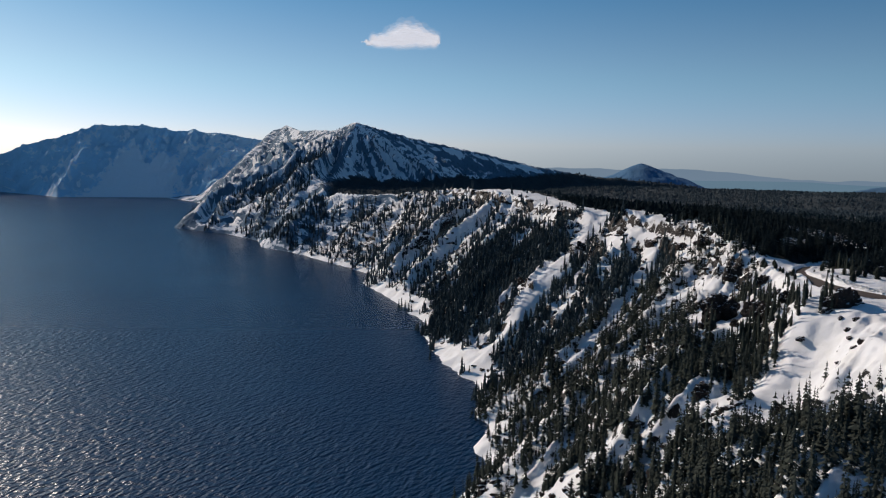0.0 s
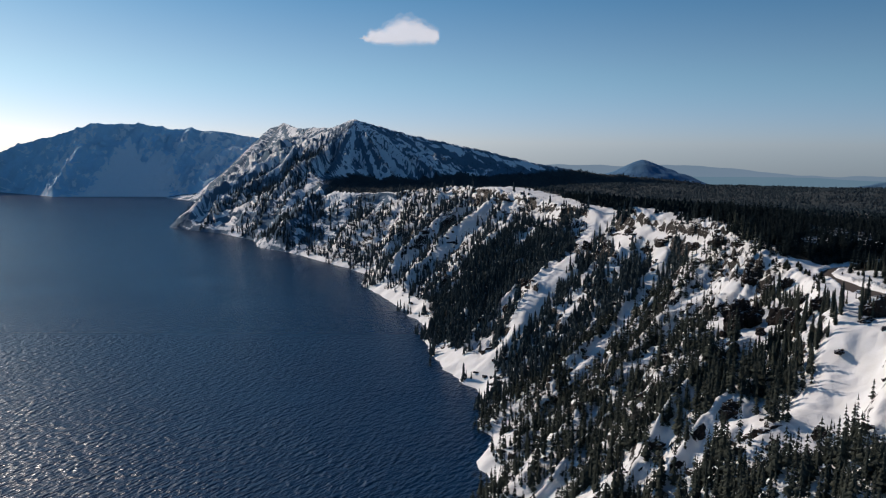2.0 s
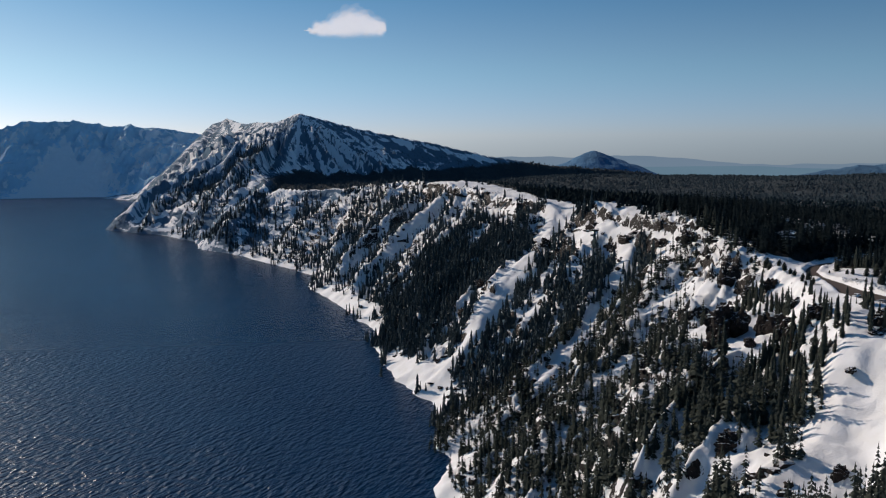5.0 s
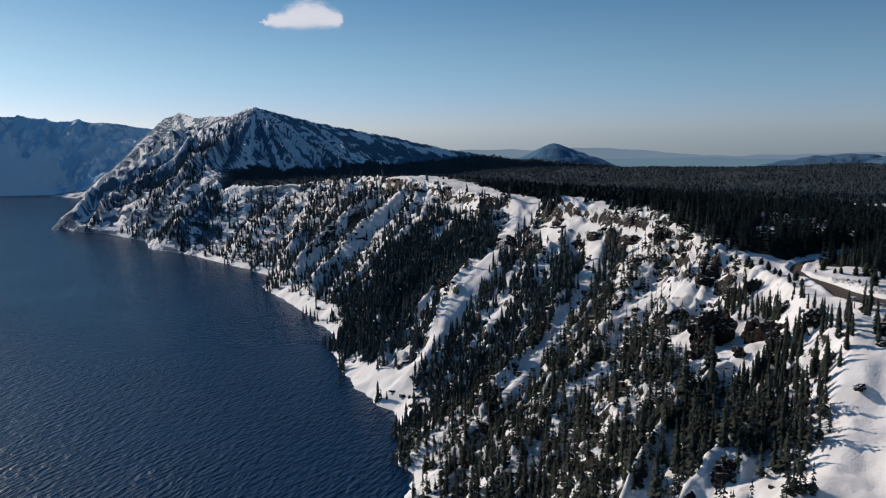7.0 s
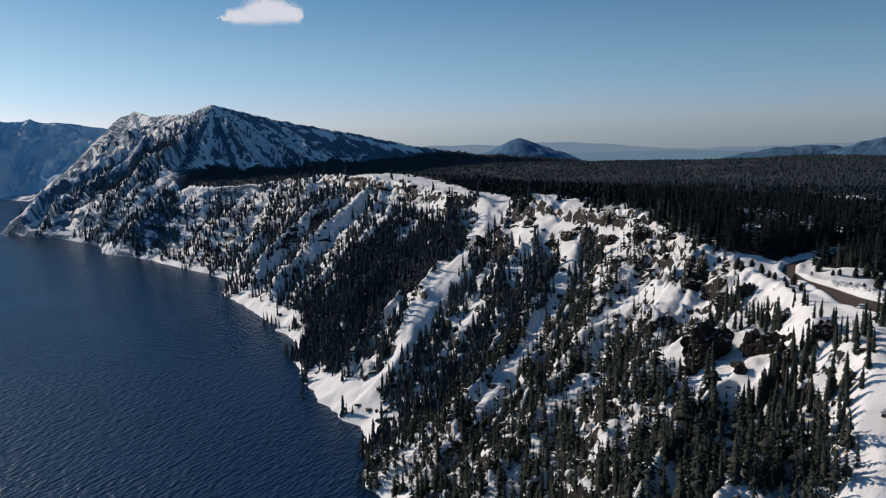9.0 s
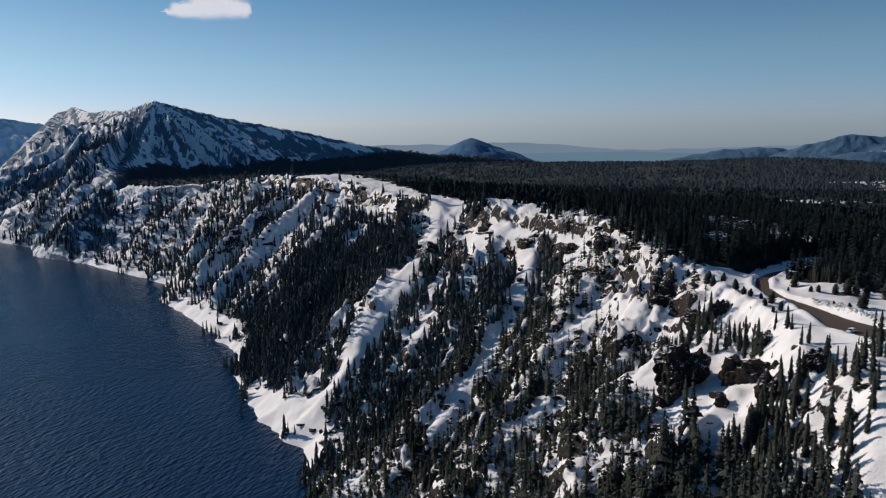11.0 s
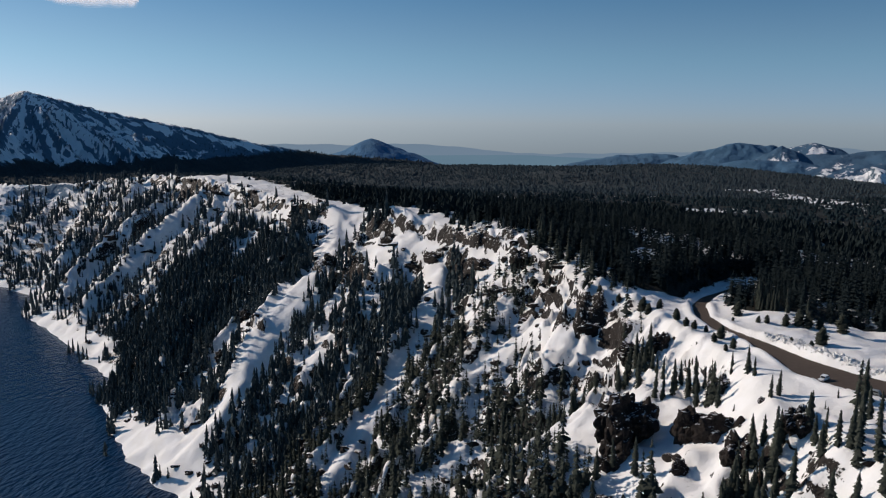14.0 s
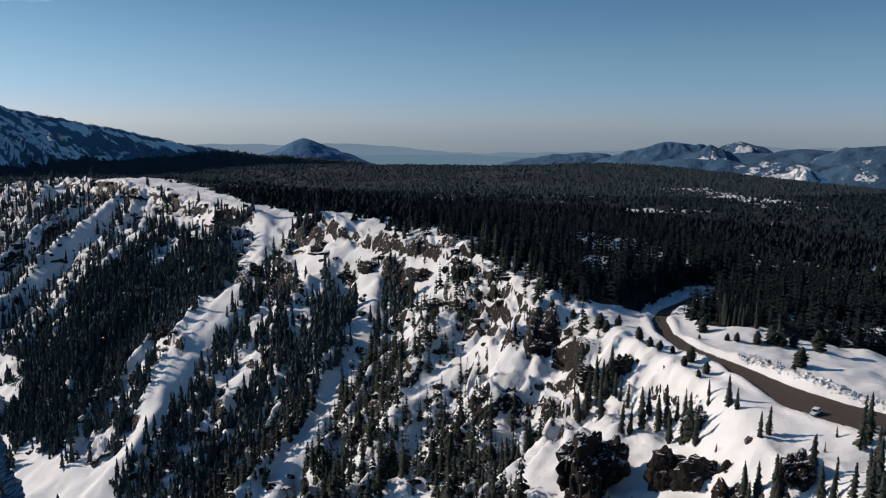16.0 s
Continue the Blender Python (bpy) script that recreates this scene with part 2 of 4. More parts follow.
def rough(x, y):
    """The large lie of the land, with no small relief."""
    v, w = x - shore_x(y), rim_x(y) - shore_x(y)
    s = v / w
    places = [-1, -0.3, 0, 0.03, 0.1, 0.27, 0.5, 0.7, 0.82, 0.93, 0.97, 1.0, 1.06]
    near = np.interp(s, places, [-0.5, -0.15, -0.015, 0.02, 0.085, 0.25, 0.45, 0.64, 0.78, 0.91, 0.97, 1.0, 1.0])
    beyond = np.interp(s, places, [-0.5, -0.15, -0.015, 0.02, 0.09, 0.29, 0.52, 0.70, 0.80, 0.90, 0.95, 1.0, 1.0])
    prof = near + (beyond - near) * step(690, 880, y) * (1 - step(1650, 1850, y))
    zr = rim_z(y)
    z = zr * prof
    d = np.maximum(x - rim_x(y) - 70, 0)
    far = np.hypot(x, y - 200)
    flat = 108 + (zr - 108) * np.exp(-d / 420) + 9 * smooth_noise(x / 620 + 4.2, y / 620 + 0.6, 11) * step(200, 900, d)
    flat = flat - step(2500, 4200, far) * 130 + 24 * np.exp(-((x - 1590) ** 2 + (y - 2270) ** 2) / 280 ** 2)
    flat = flat + 17 * np.exp(-((x - 1095) ** 2 + (y - 2075) ** 2) / 170 ** 2) - 13 * step(900, 2100, far) - 34 * step(1650, 2250, x + 0.25 * (1700 - y))
    z = np.where(s > 1.0, np.minimum(z, flat), z)
    m = np.full(np.shape(x), -1e3)
    for k, (a, b) in enumerate(RIDGES):
        t = np.clip(((x - a[0]) * (b[0] - a[0]) + (y - a[1]) * (b[1] - a[1])) / ((b[0] - a[0]) ** 2 + (b[1] - a[1]) ** 2), 0, 1)
        dist = np.hypot(x - a[0] - t * (b[0] - a[0]), y - a[1] - t * (b[1] - a[1]))
        m = np.maximum(m, a[2] + t * (b[2] - a[2]) - dist * (1.0 if 7 < k < 14 else 0.55))
    m = np.minimum(m, v * 0.9 + 1)
    return np.maximum(z, m)


# ---- relief ----
CHUTE = [(205, 990), (196, 955), (176, 912), (150, 893), (127, 876), (106, 853), (88, 826), (62, 818), (34, 812)]
# open snow, thick groves and bare crags of the wall: place and half width
SNOW = [[(199, 1000, 11), (192, 975, 14), (172, 909, 11), (163, 898, 8), (149, 890, 16), (126, 873, 14), (106, 853, 10), (89, 826, 12), (72, 816, 14), (45, 816, 15)],
        [(191, 882, 7), (207, 849, 9), (230, 819, 9), (242, 776, 7), (244, 722, 7), (254, 712, 6)], [(227, 795, 10), (205, 744, 8), (197, 732, 6), (174, 715, 8), (163, 700, 6), (150, 692, 7)],
        [(125, 1096, 6), (146, 1098, 8), (179, 1099, 10)], [(119, 1193, 9), (96, 1158, 8), (80, 1150, 5)], [(28, 1632, 7), (-22, 1565, 7)], [(99, 1349, 6), (72, 1320, 8), (41, 1300, 7), (12, 1260, 7)]]
BANKS = [[(-91, 1296, 10), (-45, 1182, 12), (-7, 1102, 11)], [(11, 916, 7), (36, 834, 10), (53, 790, 12), (49, 744, 8)], [(203, 580, 4), (199, 541, 6), (214, 545, 4)], [(194, 646, 5), (226, 638, 5), (217, 596, 5), (234, 589, 4)],
         [(207, 509, 4), (196, 498, 6)], [(143, 478, 6), (125, 472, 6)], [(153, 697, 5), (129, 673, 7), (119, 666, 5)], [(116, 398, 5), (112, 404, 5)],
         [(134, 259, 4), (143, 255, 4)], [(126, 239, 4), (139, 245, 4)], [(100, 399, 5), (114, 377, 5)], [(118, 462, 6), (118, 462, 6)], [(130, 383, 4), (138, 383, 4)]]
GROVES = [[(64, 1463, 13), (94, 1355, 15)], [(168, 994, 8), (157, 935, 9), (134, 966, 12), (96, 990, 18), (57, 976, 20), (18, 999, 21)], [(107, 1073, 9), (59, 1061, 11), (14, 1146, 15)], [(152, 838, 7), (126, 819, 10), (100, 800, 12), (78, 786, 12)],
          [(159, 800, 7), (140, 764, 9), (118, 750, 12)], [(232, 761, 6), (216, 729, 9), (187, 657, 9), (174, 618, 10)]]
THICKETS = [[(193, 600, 9), (194, 568, 8), (179, 519, 7)], [(165, 667, 7), (149, 653, 7)], [(263, 715, 4), (262, 693, 8)], [(145, 767, 14), (115, 735, 14), (83, 642, 13)], [(134, 412, 11), (108, 445, 12), (92, 506, 11)], [(42, 954, 22), (70, 1002, 24), (96, 1077, 20)]]
STANDS = [[(185, 670, 12), (170, 603, 13), (177, 582, 10)], [(204, 607, 9), (172, 509, 10), (156, 474, 6)], [(148, 428, 8), (140, 390, 8)], [(186, 446, 5), (169, 415, 6)], [(224, 676, 10), (205, 660, 10)], [(134, 646, 12), (121, 555, 12), (115, 492, 10)],
          [(140, 453, 6), (129, 411, 7)], [(139, 759, 12), (109, 675, 10), (90, 687, 10)], [(198, 628, 11), (164, 611, 11), (124, 562, 12)], [(154, 372, 6), (192, 417, 5)],
          [(95, 388, 12), (112, 312, 13), (124, 263, 7)], [(115, 360, 9), (116, 294, 10)], [(141, 428, 10), (151, 398, 8)], [(100, 440, 9), (117, 554, 11)], [(90, 534, 12), (66, 502, 12)]]
CRAGS = [[(224, 850, 3), (241, 803, 4), (250, 750, 4), (258, 735, 3)], [(166, 905, 8), (188, 872, 9), (183, 806, 4)], [(178, 1009, 5), (190, 995, 3)], [(114, 878, 6), (115, 863, 4)],
         [(229, 607, 5), (242, 595, 3), (237, 571, 5)], [(211, 585, 3), (223, 578, 3), (218, 551, 3)], [(243, 663, 4), (236, 670, 5)], [(202, 530, 7)]]
BOWL = [(212, 394), (199, 386), (186, 374), (172, 357), (158, 338), (142, 322)]
BANK = [(216, 386), (201, 354), (183, 326)]   # open snow beside the bowl
CLEARINGS = [((1349, 1706), (1072, 1171), 70), ((520, 1930), (640, 2010), 22), ((352, 692), (376, 672), 16), ((300, 655), (318, 668), 10)]


def strips(x, y, lines, ragged=0.42, soft=(0.75, 1.3)):
    """1 within ragged strips of the plan, 0 outside."""
    shape = np.shape(x)
    x, y = np.ravel(x).astype(float), np.ravel(y).astype(float)
    inside_any = np.zeros(len(x))
    for line in lines:
        pts = line if len(line) > 1 else line * 2
        wide = 2.2 * max(p[2] for p in pts)
        near = np.nonzero((x > min(p[0] for p in pts) - wide) & (x < max(p[0] for p in pts) + wide) & (y > min(p[1] for p in pts) - wide) & (y < max(p[1] for p in pts) + wide))[0]
        if not len(near):
            continue
        px, py = x[near], y[near]
        fray = ragged * fbm(px / 9, py / 9, 401, 3)
        for (ax, ay, ar), (bx, by, br) in zip(pts, pts[1:]):
            t = np.clip(((px - ax) * (bx - ax) + (py - ay) * (by - ay)) / max((bx - ax) ** 2 + (by - ay) ** 2, 1e-6), 0, 1)
            d = np.hypot(px - ax - t * (bx - ax), py - ay - t * (by - ay)) / (ar + t * (br - ar))
            inside_any[near] = np.maximum(inside_any[near], 1 - step(soft[0], soft[1], d + fray))
    return inside_any.reshape(shape)


def crest_distance(x, y):
    """Distance from the skyline ridges of the peaks."""
    best = np.full(np.shape(x), 1e9)
    for a, b in RIDGES[:14]:
        best = np.minimum(best, along(x, y, (a, b))[0])
    return best


def around_peaks(x, y):
    """Bearing and distance from the nearer peak, and how clearly it is the nearer."""
    one, two = np.hypot(x + 223, y - 2451), np.hypot(x + 600, y - 3300)
    turn = np.where(one < two, np.arctan2(x + 223, 2451 - y), np.arctan2(x + 600, 3300 - y) + 2.0)
    return turn, np.minimum(one, two), step(0, 140, np.abs(one - two))


def terraced(z, x, y, tread, seed):
    """Cliff bands and snow benches."""
    q = (z + 7 * fbm(x / 24, y / 24, seed, 3)) / tread
    part = q - np.floor(q)
    return (0.62 * (step(0.45, 0.85, part) - part)) * tread


def ribs(x, y):
    """Ribs and gullies that run aslant from the shore to the rim."""
    v = x - shore_x(y)
    return ridged((y - 0.85 * v + 14 * fbm(x / 90, y / 90, 5, 2)) / 82, v / 300, 3, 2, 0.015)


def height(x, y):
    """The ground with its ribs, gullies, cliff bands, crags and the cut of the road."""
    v, w = x - shore_x(y), rim_x(y) - shore_x(y)
    s = v / w
    z = rough(x, y)
    on_slope = step(0.02, 0.25, s) * (1 - step(0.86, 1.02, s)) * step(0, 30, z)
    z = z + 34 * np.exp(-((s - 0.62) / 0.24) ** 2) * (1 - step(505, 560, y)) * step(0.05, 0.3, s)
    high = step(1750, 2050, y) * step(5, 60, z) * np.where(x > rim_x(y), step(128, 165, z), 1.0)
    low = on_slope * (1 - high)
    z = z + (ribs(x, y) - 0.52) * (36 + 16 * step(850, 1050, y)) * low
    z = z - 26 * np.exp(-((x - 222) / 24) ** 2 - ((y - 792) / 44) ** 2) - 20 * np.exp(-((x - 212) / 22) ** 2 - ((y - 952) / 34) ** 2)   # two hollows under the rim
    z = z + (ridged((y - 0.85 * v) / 31, v / 90, 8, 4, 0.01) - 0.46) * (8 + 5 * step(560, 680, y)) * low
    turn, far, split = around_peaks(x, y)
    calm = step(12, 110, crest_distance(x, y)) * high * split
    sway = turn + 0.10 * fbm(x / 130, y / 130, 29, 3)
    z = z + (ridged(sway * 5 + 0.3, far / 420, 21, 3) - 0.5) * np.minimum(far * 0.26, 66) * calm
    z = z + (ridged(sway * 15, far / 150, 25, 3) - 0.5) * np.minimum(far * 0.12, 30) * calm * (0.35 + 0.65 * step(-0.2, 0.2, turn))
    q = sway * 5.2 + 0.25 * fbm(x / 70, y / 70, 30, 3)
    tilt = q - np.floor(q)
    z = z + (np.where(tilt < 0.72, tilt / 0.72, (1 - tilt) / 0.28) - 0.5) * np.minimum(far * 0.16, 40) * calm * (1 - step(-0.25, 0.1, turn))   # snow ramps over cliffs on the lake side
    z = z + (terraced(z + 16 * fbm(x / 60, y / 60, 46, 3), x, y, 34.0, 45) * 0.10 + (ridged(x / 46, y / 46, 27, 5) - 0.5) * 11 + fbm(x / 20, y / 20, 28, 3) * 2.5) * calm
    near_shore = step(4, 22, v)
    crag = step(-0.15, 0.35, fbm(x / 60, y / 60, 40, 3) + 0.25) * low
    dc, _ = along(x, y, CHUTE)
    db, kb = along(x, y, BOWL)
    smooth = step(6, 15, np.minimum(dc + 2, db - 10)) * (0.55 + 0.45 * step(400, 450, y))
    z = z + terraced(z, x, y, 13.0, 42) * np.maximum(crag, 0.25 * low) * smooth * near_shore
    z = z + ((ridged(x / 30, (y - 0.4 * x) / 14, 44, 4) - 0.45) * 8 + (ridged(x / 10, y / 5.5, 47, 3) - 0.45) * 3.0) * crag * smooth * near_shore
    edge = np.exp(-((s - 0.95) / 0.08) ** 2) * step(560, 640, y) * (1 - step(1650, 1800, y))
    z = z + ((ridged(x / 21, y / 21, 51, 4) - 0.45) * 9 + (ridged(x / 24, (y - 0.5 * x) / 7, 55, 3) - 0.45) * 6 + terraced(z, x, y, 9.0, 53)) * edge * smooth
    knoll = np.exp(-((s - 0.88) / 0.15) ** 2) * step(330, 400, y) * (1 - step(610, 680, y)) * smooth
    z = z + (ridged(x / 22, (y - 0.3 * x) / 12, 56, 2) ** 2 * 7 - 3 + (ridged(x / 24, y / 14, 57, 4) - 0.5) * 7 + (ridged(x / 19, (y - 0.5 * x) / 7, 59, 3) - 0.5) * 2.5 + terraced(z, x, y, 8.0, 58) * 0.7) * knoll
    aside = y - np.interp(x, [p[0] for p in CHUTE[::-1]], [p[1] for p in CHUTE[::-1]])
    z = z + 3 * np.tanh(aside / 14) * np.exp(-(aside / 42) ** 2) * step(20, 60, x) * (1 - step(190, 215, x))
    z = z - 6 * np.exp(-(dc / 13) ** 2)
    open_snow, rocky = strips(x, y, SNOW + BANKS, 0.1, (0.3, 1.9)), strips(x, y, CRAGS)
    # ledges: low cliffs that face south, with snow ramps between them
    q = (y - 0.55 * v + 13 * fbm(x / 40, y / 40, 63, 3)) / 27
    ledge = q - np.floor(q)
    ledge = np.where(ledge < 0.2, ledge / 0.2, (1 - ledge) / 0.8) - 0.5
    broken = step(-0.3, 0.25, fbm(x / 33, y / 33, 64, 3))
    z = z + ledge * (5.5 * low * step(540, 620, y) * broken + 4 * edge * smooth) * (1 - step(1500, 1800, y)) * near_shore * (1 - open_snow)
    crags_calm = np.exp(-((x - 196) / 27) ** 4 - ((y - 492) / 48) ** 4)
    z = z + (rough(x, y) + 34 * np.exp(-((s - 0.62) / 0.24) ** 2) - 3 - z) * 0.8 * crags_calm
    z = z + (rough(x, y) - 3 - z) * 0.7 * open_snow * step(560, 640, y)
    z = z + (3 + terraced(z, x, y, 11.0, 61) * 1.2 + (ridged(x / 13, y / 9, 62, 4) - 0.45) * 7) * rocky
    hollow = np.exp(-(db / 19) ** 2)
    z = z * (1 - hollow) + np.interp(kb, range(6), [158, 153, 138, 130, 121, 110]) * hollow
    z = z + fbm(x / 9, y / 9, 60, 3) * 0.9 * step(0.5, 3, z) + fbm(x / 34, y / 34, 66, 3) * 1.6 * step(1, 6, z)
    beside = np.exp(-(along(x, y, BANK)[0] / 20) ** 2)
    z = z + ((ridged(x / 34, (y - 0.9 * x) / 10, 81, 3) - 0.5) * 4.2 + (ridged(x / 11, y / 11, 83, 3) - 0.5) * 1.5) * beside * (1 - hollow)
    dr, k = along(x, y, ROAD)
    half = np.interp(k, range(len(ROAD)), ROAD_WIDTH) / 2
    level = road_z(y)
    near = 1 - step(half + 1.5, half + 20, dr)
    z = z * (1 - near) + (level + 0.4 + fbm(x / 14, y / 14, 70, 3) * 0.7) * near
    rubble = step(0, 2.5, dr - half) * (1 - step(7, 11, dr - half)) * step(0, 6, x - 246) * step(400, 440, y) * (1 - step(505, 530, y))
    bank = np.exp(-((dr - half - 2.2) / 1.6) ** 2) * (1.2 + 0.5 * fbm(x / 8, y / 8, 72, 3)) * step(-0.2, 0.4, fbm(x / 25, y / 25, 77, 2) + 0.5)
    z = z + bank + rubble * (0.8 + 1.7 * np.abs(fbm(x / 3.2, y / 3.2, 79, 2)))
    bed = 1 - step(half - 0.2, half + 0.9, dr)
    z = z * (1 - bed) + (level - 0.35) * bed
    return np.where(v < 0, np.minimum(z, 0.02 * v - 0.3), z)


def on_peaks(x, y):
    """Whether a place lies on the two peaks, not on the wooded plateau."""
    return (y > 1930) & ((rough(x, y) > 146) | (x < rim_x(y)))


def woods(x, y):
    """How thickly trees stand: 0 none, 1 closed forest."""
    v, w = x - shore_x(y), rim_x(y) - shore_x(y)
    s = v / w
    patch = 0.55 * fbm(x / 48 + 3, y / 48, 90, 3) + 0.5 * fbm(x / 15, y / 15, 93, 2) + 1.0 * (ribs(x, y) - 0.5)
    slope = 0.86 * step(-0.10, 0.40, patch + 0.5 * fbm(x / 9, y / 9, 94, 2) + 0.25 + 0.12 * step(640, 800, y) + 0.32 * step(860, 1000, y) - 0.16 * step(1100, 1250, y) - 0.2 * step(1600, 1900, y) - (0.16 + 0.34 * step(560, 640, y)) * step(0.7, 0.92, s))
    slope = slope * step(3, 14, v + 15 * fbm(x / 22, y / 22, 97, 2))
    near_rim = 1 - step(0.78, 0.95, s)
    slope = np.where(s < 1.0, slope * (0.65 + 0.35 * near_rim), 0)
    d = x - rim_x(y)
    edge = np.interp(y, [300, 470, 500, 512, 524, 546, 560, 594, 604, 645, 690, 770, 950, 1100, 1427, 1650, 1800, 2300], [330, 120, 92, 70, 58, 48, 38, 44, 0, 0, 4, 9, 24, 30, 60, 50, 10, 0])
    plateau = step(-6, 8, d - edge + 7 * fbm(x / 22, y / 22, 99, 3))
    grove = 0.9 * (1 - step(296, 340, y + 16 * fbm(x / 30, y / 30, 96, 2))) * step(0.3, 0.5, s) * (1 - step(0.74, 0.86, s)) * step(-0.25, 0.12, fbm(x / 19, y / 19, 95, 2))
    slope = np.maximum(slope, grove)
    lip = 0.25 * np.exp(-((d + 2) / 11) ** 2) * step(-0.15, 0.35, fbm(x / 17, y / 17, 98, 3)) * step(380, 410, y) * (1 - step(600, 640, y))
    slope = np.maximum(slope, lip)
    slope = np.maximum(slope * (1 - 0.55 * strips(x, y, CRAGS)), (0.55 + 0.55 * fbm(x / 13, y / 13, 403, 3) - 0.27 * step(800, 900, y)).clip(0, 0.9) * strips(x, y, GROVES + THICKETS + STANDS, 0.9)) * (1 - 0.97 * strips(x, y, SNOW + BANKS))
    dark = np.maximum(slope, plateau * (0.82 + 0.3 * fbm(x / 90, y / 90, 101, 3)))
    dc, _ = along(x, y, CHUTE)
    db, _ = along(x, y, BOWL)
    dr, k = along(x, y, ROAD)
    dark = dark * step(10, 16, dc + 6 * fbm(x / 12, y / 12, 103, 2)) * step(9, 15, db + 6 * fbm(x / 15, y / 15, 104, 2)) * (0.06 + 0.94 * step(16, 24, along(x, y, BANK)[0])) * step(7, 12, dr)
    for (cx, cy), (ex, ey), wide in CLEARINGS:
        d = along(x, y, ((cx, cy), (ex, ey)))[0]
        dark = dark * (1 - (0.35 if wide > 20 else 0.97) * (1 - step(wide * 0.6, wide * 1.3, d + 0.4 * wide * fbm(x / 40, y / 40, 109, 3))))
    turn, far, _ = around_peaks(x, y)
    high = step(-0.15, 0.35, fbm(turn * 14, far / 120, 107, 4) - 0.16 + 0.3 * step(150, 420, far) + 0.5 * step(0, 450, x) + 0.35 * (1 - step(20, 60, crest_distance(x, y))))
    return np.where(on_peaks(x, y), high * 0.85, dark)


def surface(name, xs, ys, zs, material, masks=()):
    """A sheet of quads from arrays of the same shape."""
    rows, cols = xs.shape
    mesh = bpy.data.meshes.new(name)
    index = np.arange(rows * cols).reshape(rows, cols)
    quads = np.stack([index[:-1, :-1], index[:-1, 1:], index[1:, 1:], index[1:, :-1]], -1).reshape(-1, 4)
    fill(mesh, np.stack([xs, ys, zs], -1).reshape(-1, 3), quads, True)
    for key, values in masks:
        mesh.attributes.new(key, "FLOAT", "POINT").data.foreach_set("value", values.astype(np.float32).ravel())
    mesh.materials.append(material)
    return new(name, mesh)


def fill(mesh, points, faces, smooth=False):
    sides = faces.shape[1]
    mesh.vertices.add(len(points))
    mesh.vertices.foreach_set("co", points.astype(np.float32).ravel())
    mesh.loops.add(faces.size)
    mesh.loops.foreach_set("vertex_index", faces.astype(np.int32).ravel())
    mesh.polygons.add(len(faces))
    mesh.polygons.foreach_set("loop_start", np.arange(0, faces.size, sides, dtype=np.int32))
    mesh.polygons.foreach_set("use_smooth", np.full(len(faces), smooth))
    mesh.update(calc_edges=True)


def spaced(start, stop, finest, growth, origin):
    out = [start]
    while out[-1] < stop:
        out.append(out[-1] + max(finest, growth * abs(out[-1] - origin)))
    return np.array(out)


# ---- ground, lake, far shore ----
def ground():
    ys = np.concatenate([np.arange(-600, -120, 20.0), np.arange(-120, 180, 6.0), np.arange(180, 240, 4.0), spaced(240, 1800, 1.3, 0.0042, 110), spaced(1808, 4650, 1.3, 0.0052, 110)])
    vs = np.concatenate([[-160, -60, -20, -8], spaced(-3, 4700, 1.25, 0.0115, 190)])
    v, y = np.meshgrid(vs, ys)
    x = v + shore_x(y)
    z = height(x, y)
    wood = woods(x, y)
    behind = step(-10, 40, x - rim_x(y))
    db, _ = along(x, y, BOWL)
    dc, _ = along(x, y, CHUTE)
    dr, _ = along(x, y, ROAD)
    calm = step(10, 30, np.minimum(np.minimum(db, dc), dr - 20))
    bare = (0.26 + 0.22 * fbm(x / 45, y / 45, 120, 4) + 0.14 * step(760, 1000, y) - 0.10 * step(1100, 1250, y)) * calm
    bare = bare * (0.85 + 0.15 * step(560, 700, y)) + 0.03 * step(1150, 1400, y)
    bare = np.maximum(bare * (1 - 0.8 * strips(x, y, SNOW + BANKS)), (0.52 + 0.3 * fbm(x / 7, y / 7, 405, 3)) * strips(x, y, CRAGS))
    wooded = wood * (0.18 + 0.70 * behind + 0.2 * step(900, 1500, y)) * step(4, 13, v)
    bare = bare * step(4, 13, v)   # a bank of snow lies along the shore
    cut = int(np.searchsorted(ys, 1700))
    part = slice(0, cut + 1)
    ob = surface("ground", x[part], y[part], z[part], LAND, [("bare", bare[part]), ("wooded", wooded[part])])
    tagged(ob, "steep snowy caldera slope with dark volcanic crags and wooded plateau", "ground", kind="structure")
    part = slice(cut, None)
    turn, far, _ = around_peaks(x, y)
    streaks = 0.47 + 0.10 * step(-400, -520, x) * step(2850, 3000, y) + 0.34 * fbm(turn * 15, far / 420, 122, 3) + 0.26 * fbm(turn * 40, far / 150, 123, 3) + 0.14 * fbm(x / 40, y / 40, 127, 3) + 0.1 * step(-250, 100, x)
    forest_floor = np.where(on_peaks(x, y), wood * 0.6, np.maximum(wood, 0.8 * behind))
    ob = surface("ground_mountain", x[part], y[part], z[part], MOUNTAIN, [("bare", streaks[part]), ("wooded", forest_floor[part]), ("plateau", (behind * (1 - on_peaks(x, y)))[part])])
    tagged(ob, "snow-streaked mountain with two rocky peaks above the lake", "mountain", kind="structure")


def lake():
    xs, ys = np.meshgrid([-4700, -2000, -800, 120], [-900, 0, 1000, 2300, 3800])
    ob = surface("water", xs.astype(float), ys.astype(float), xs * 0.0, WATER)
    tagged(ob, "deep blue rippled lake with sun glitter", "lake", kind="structure")


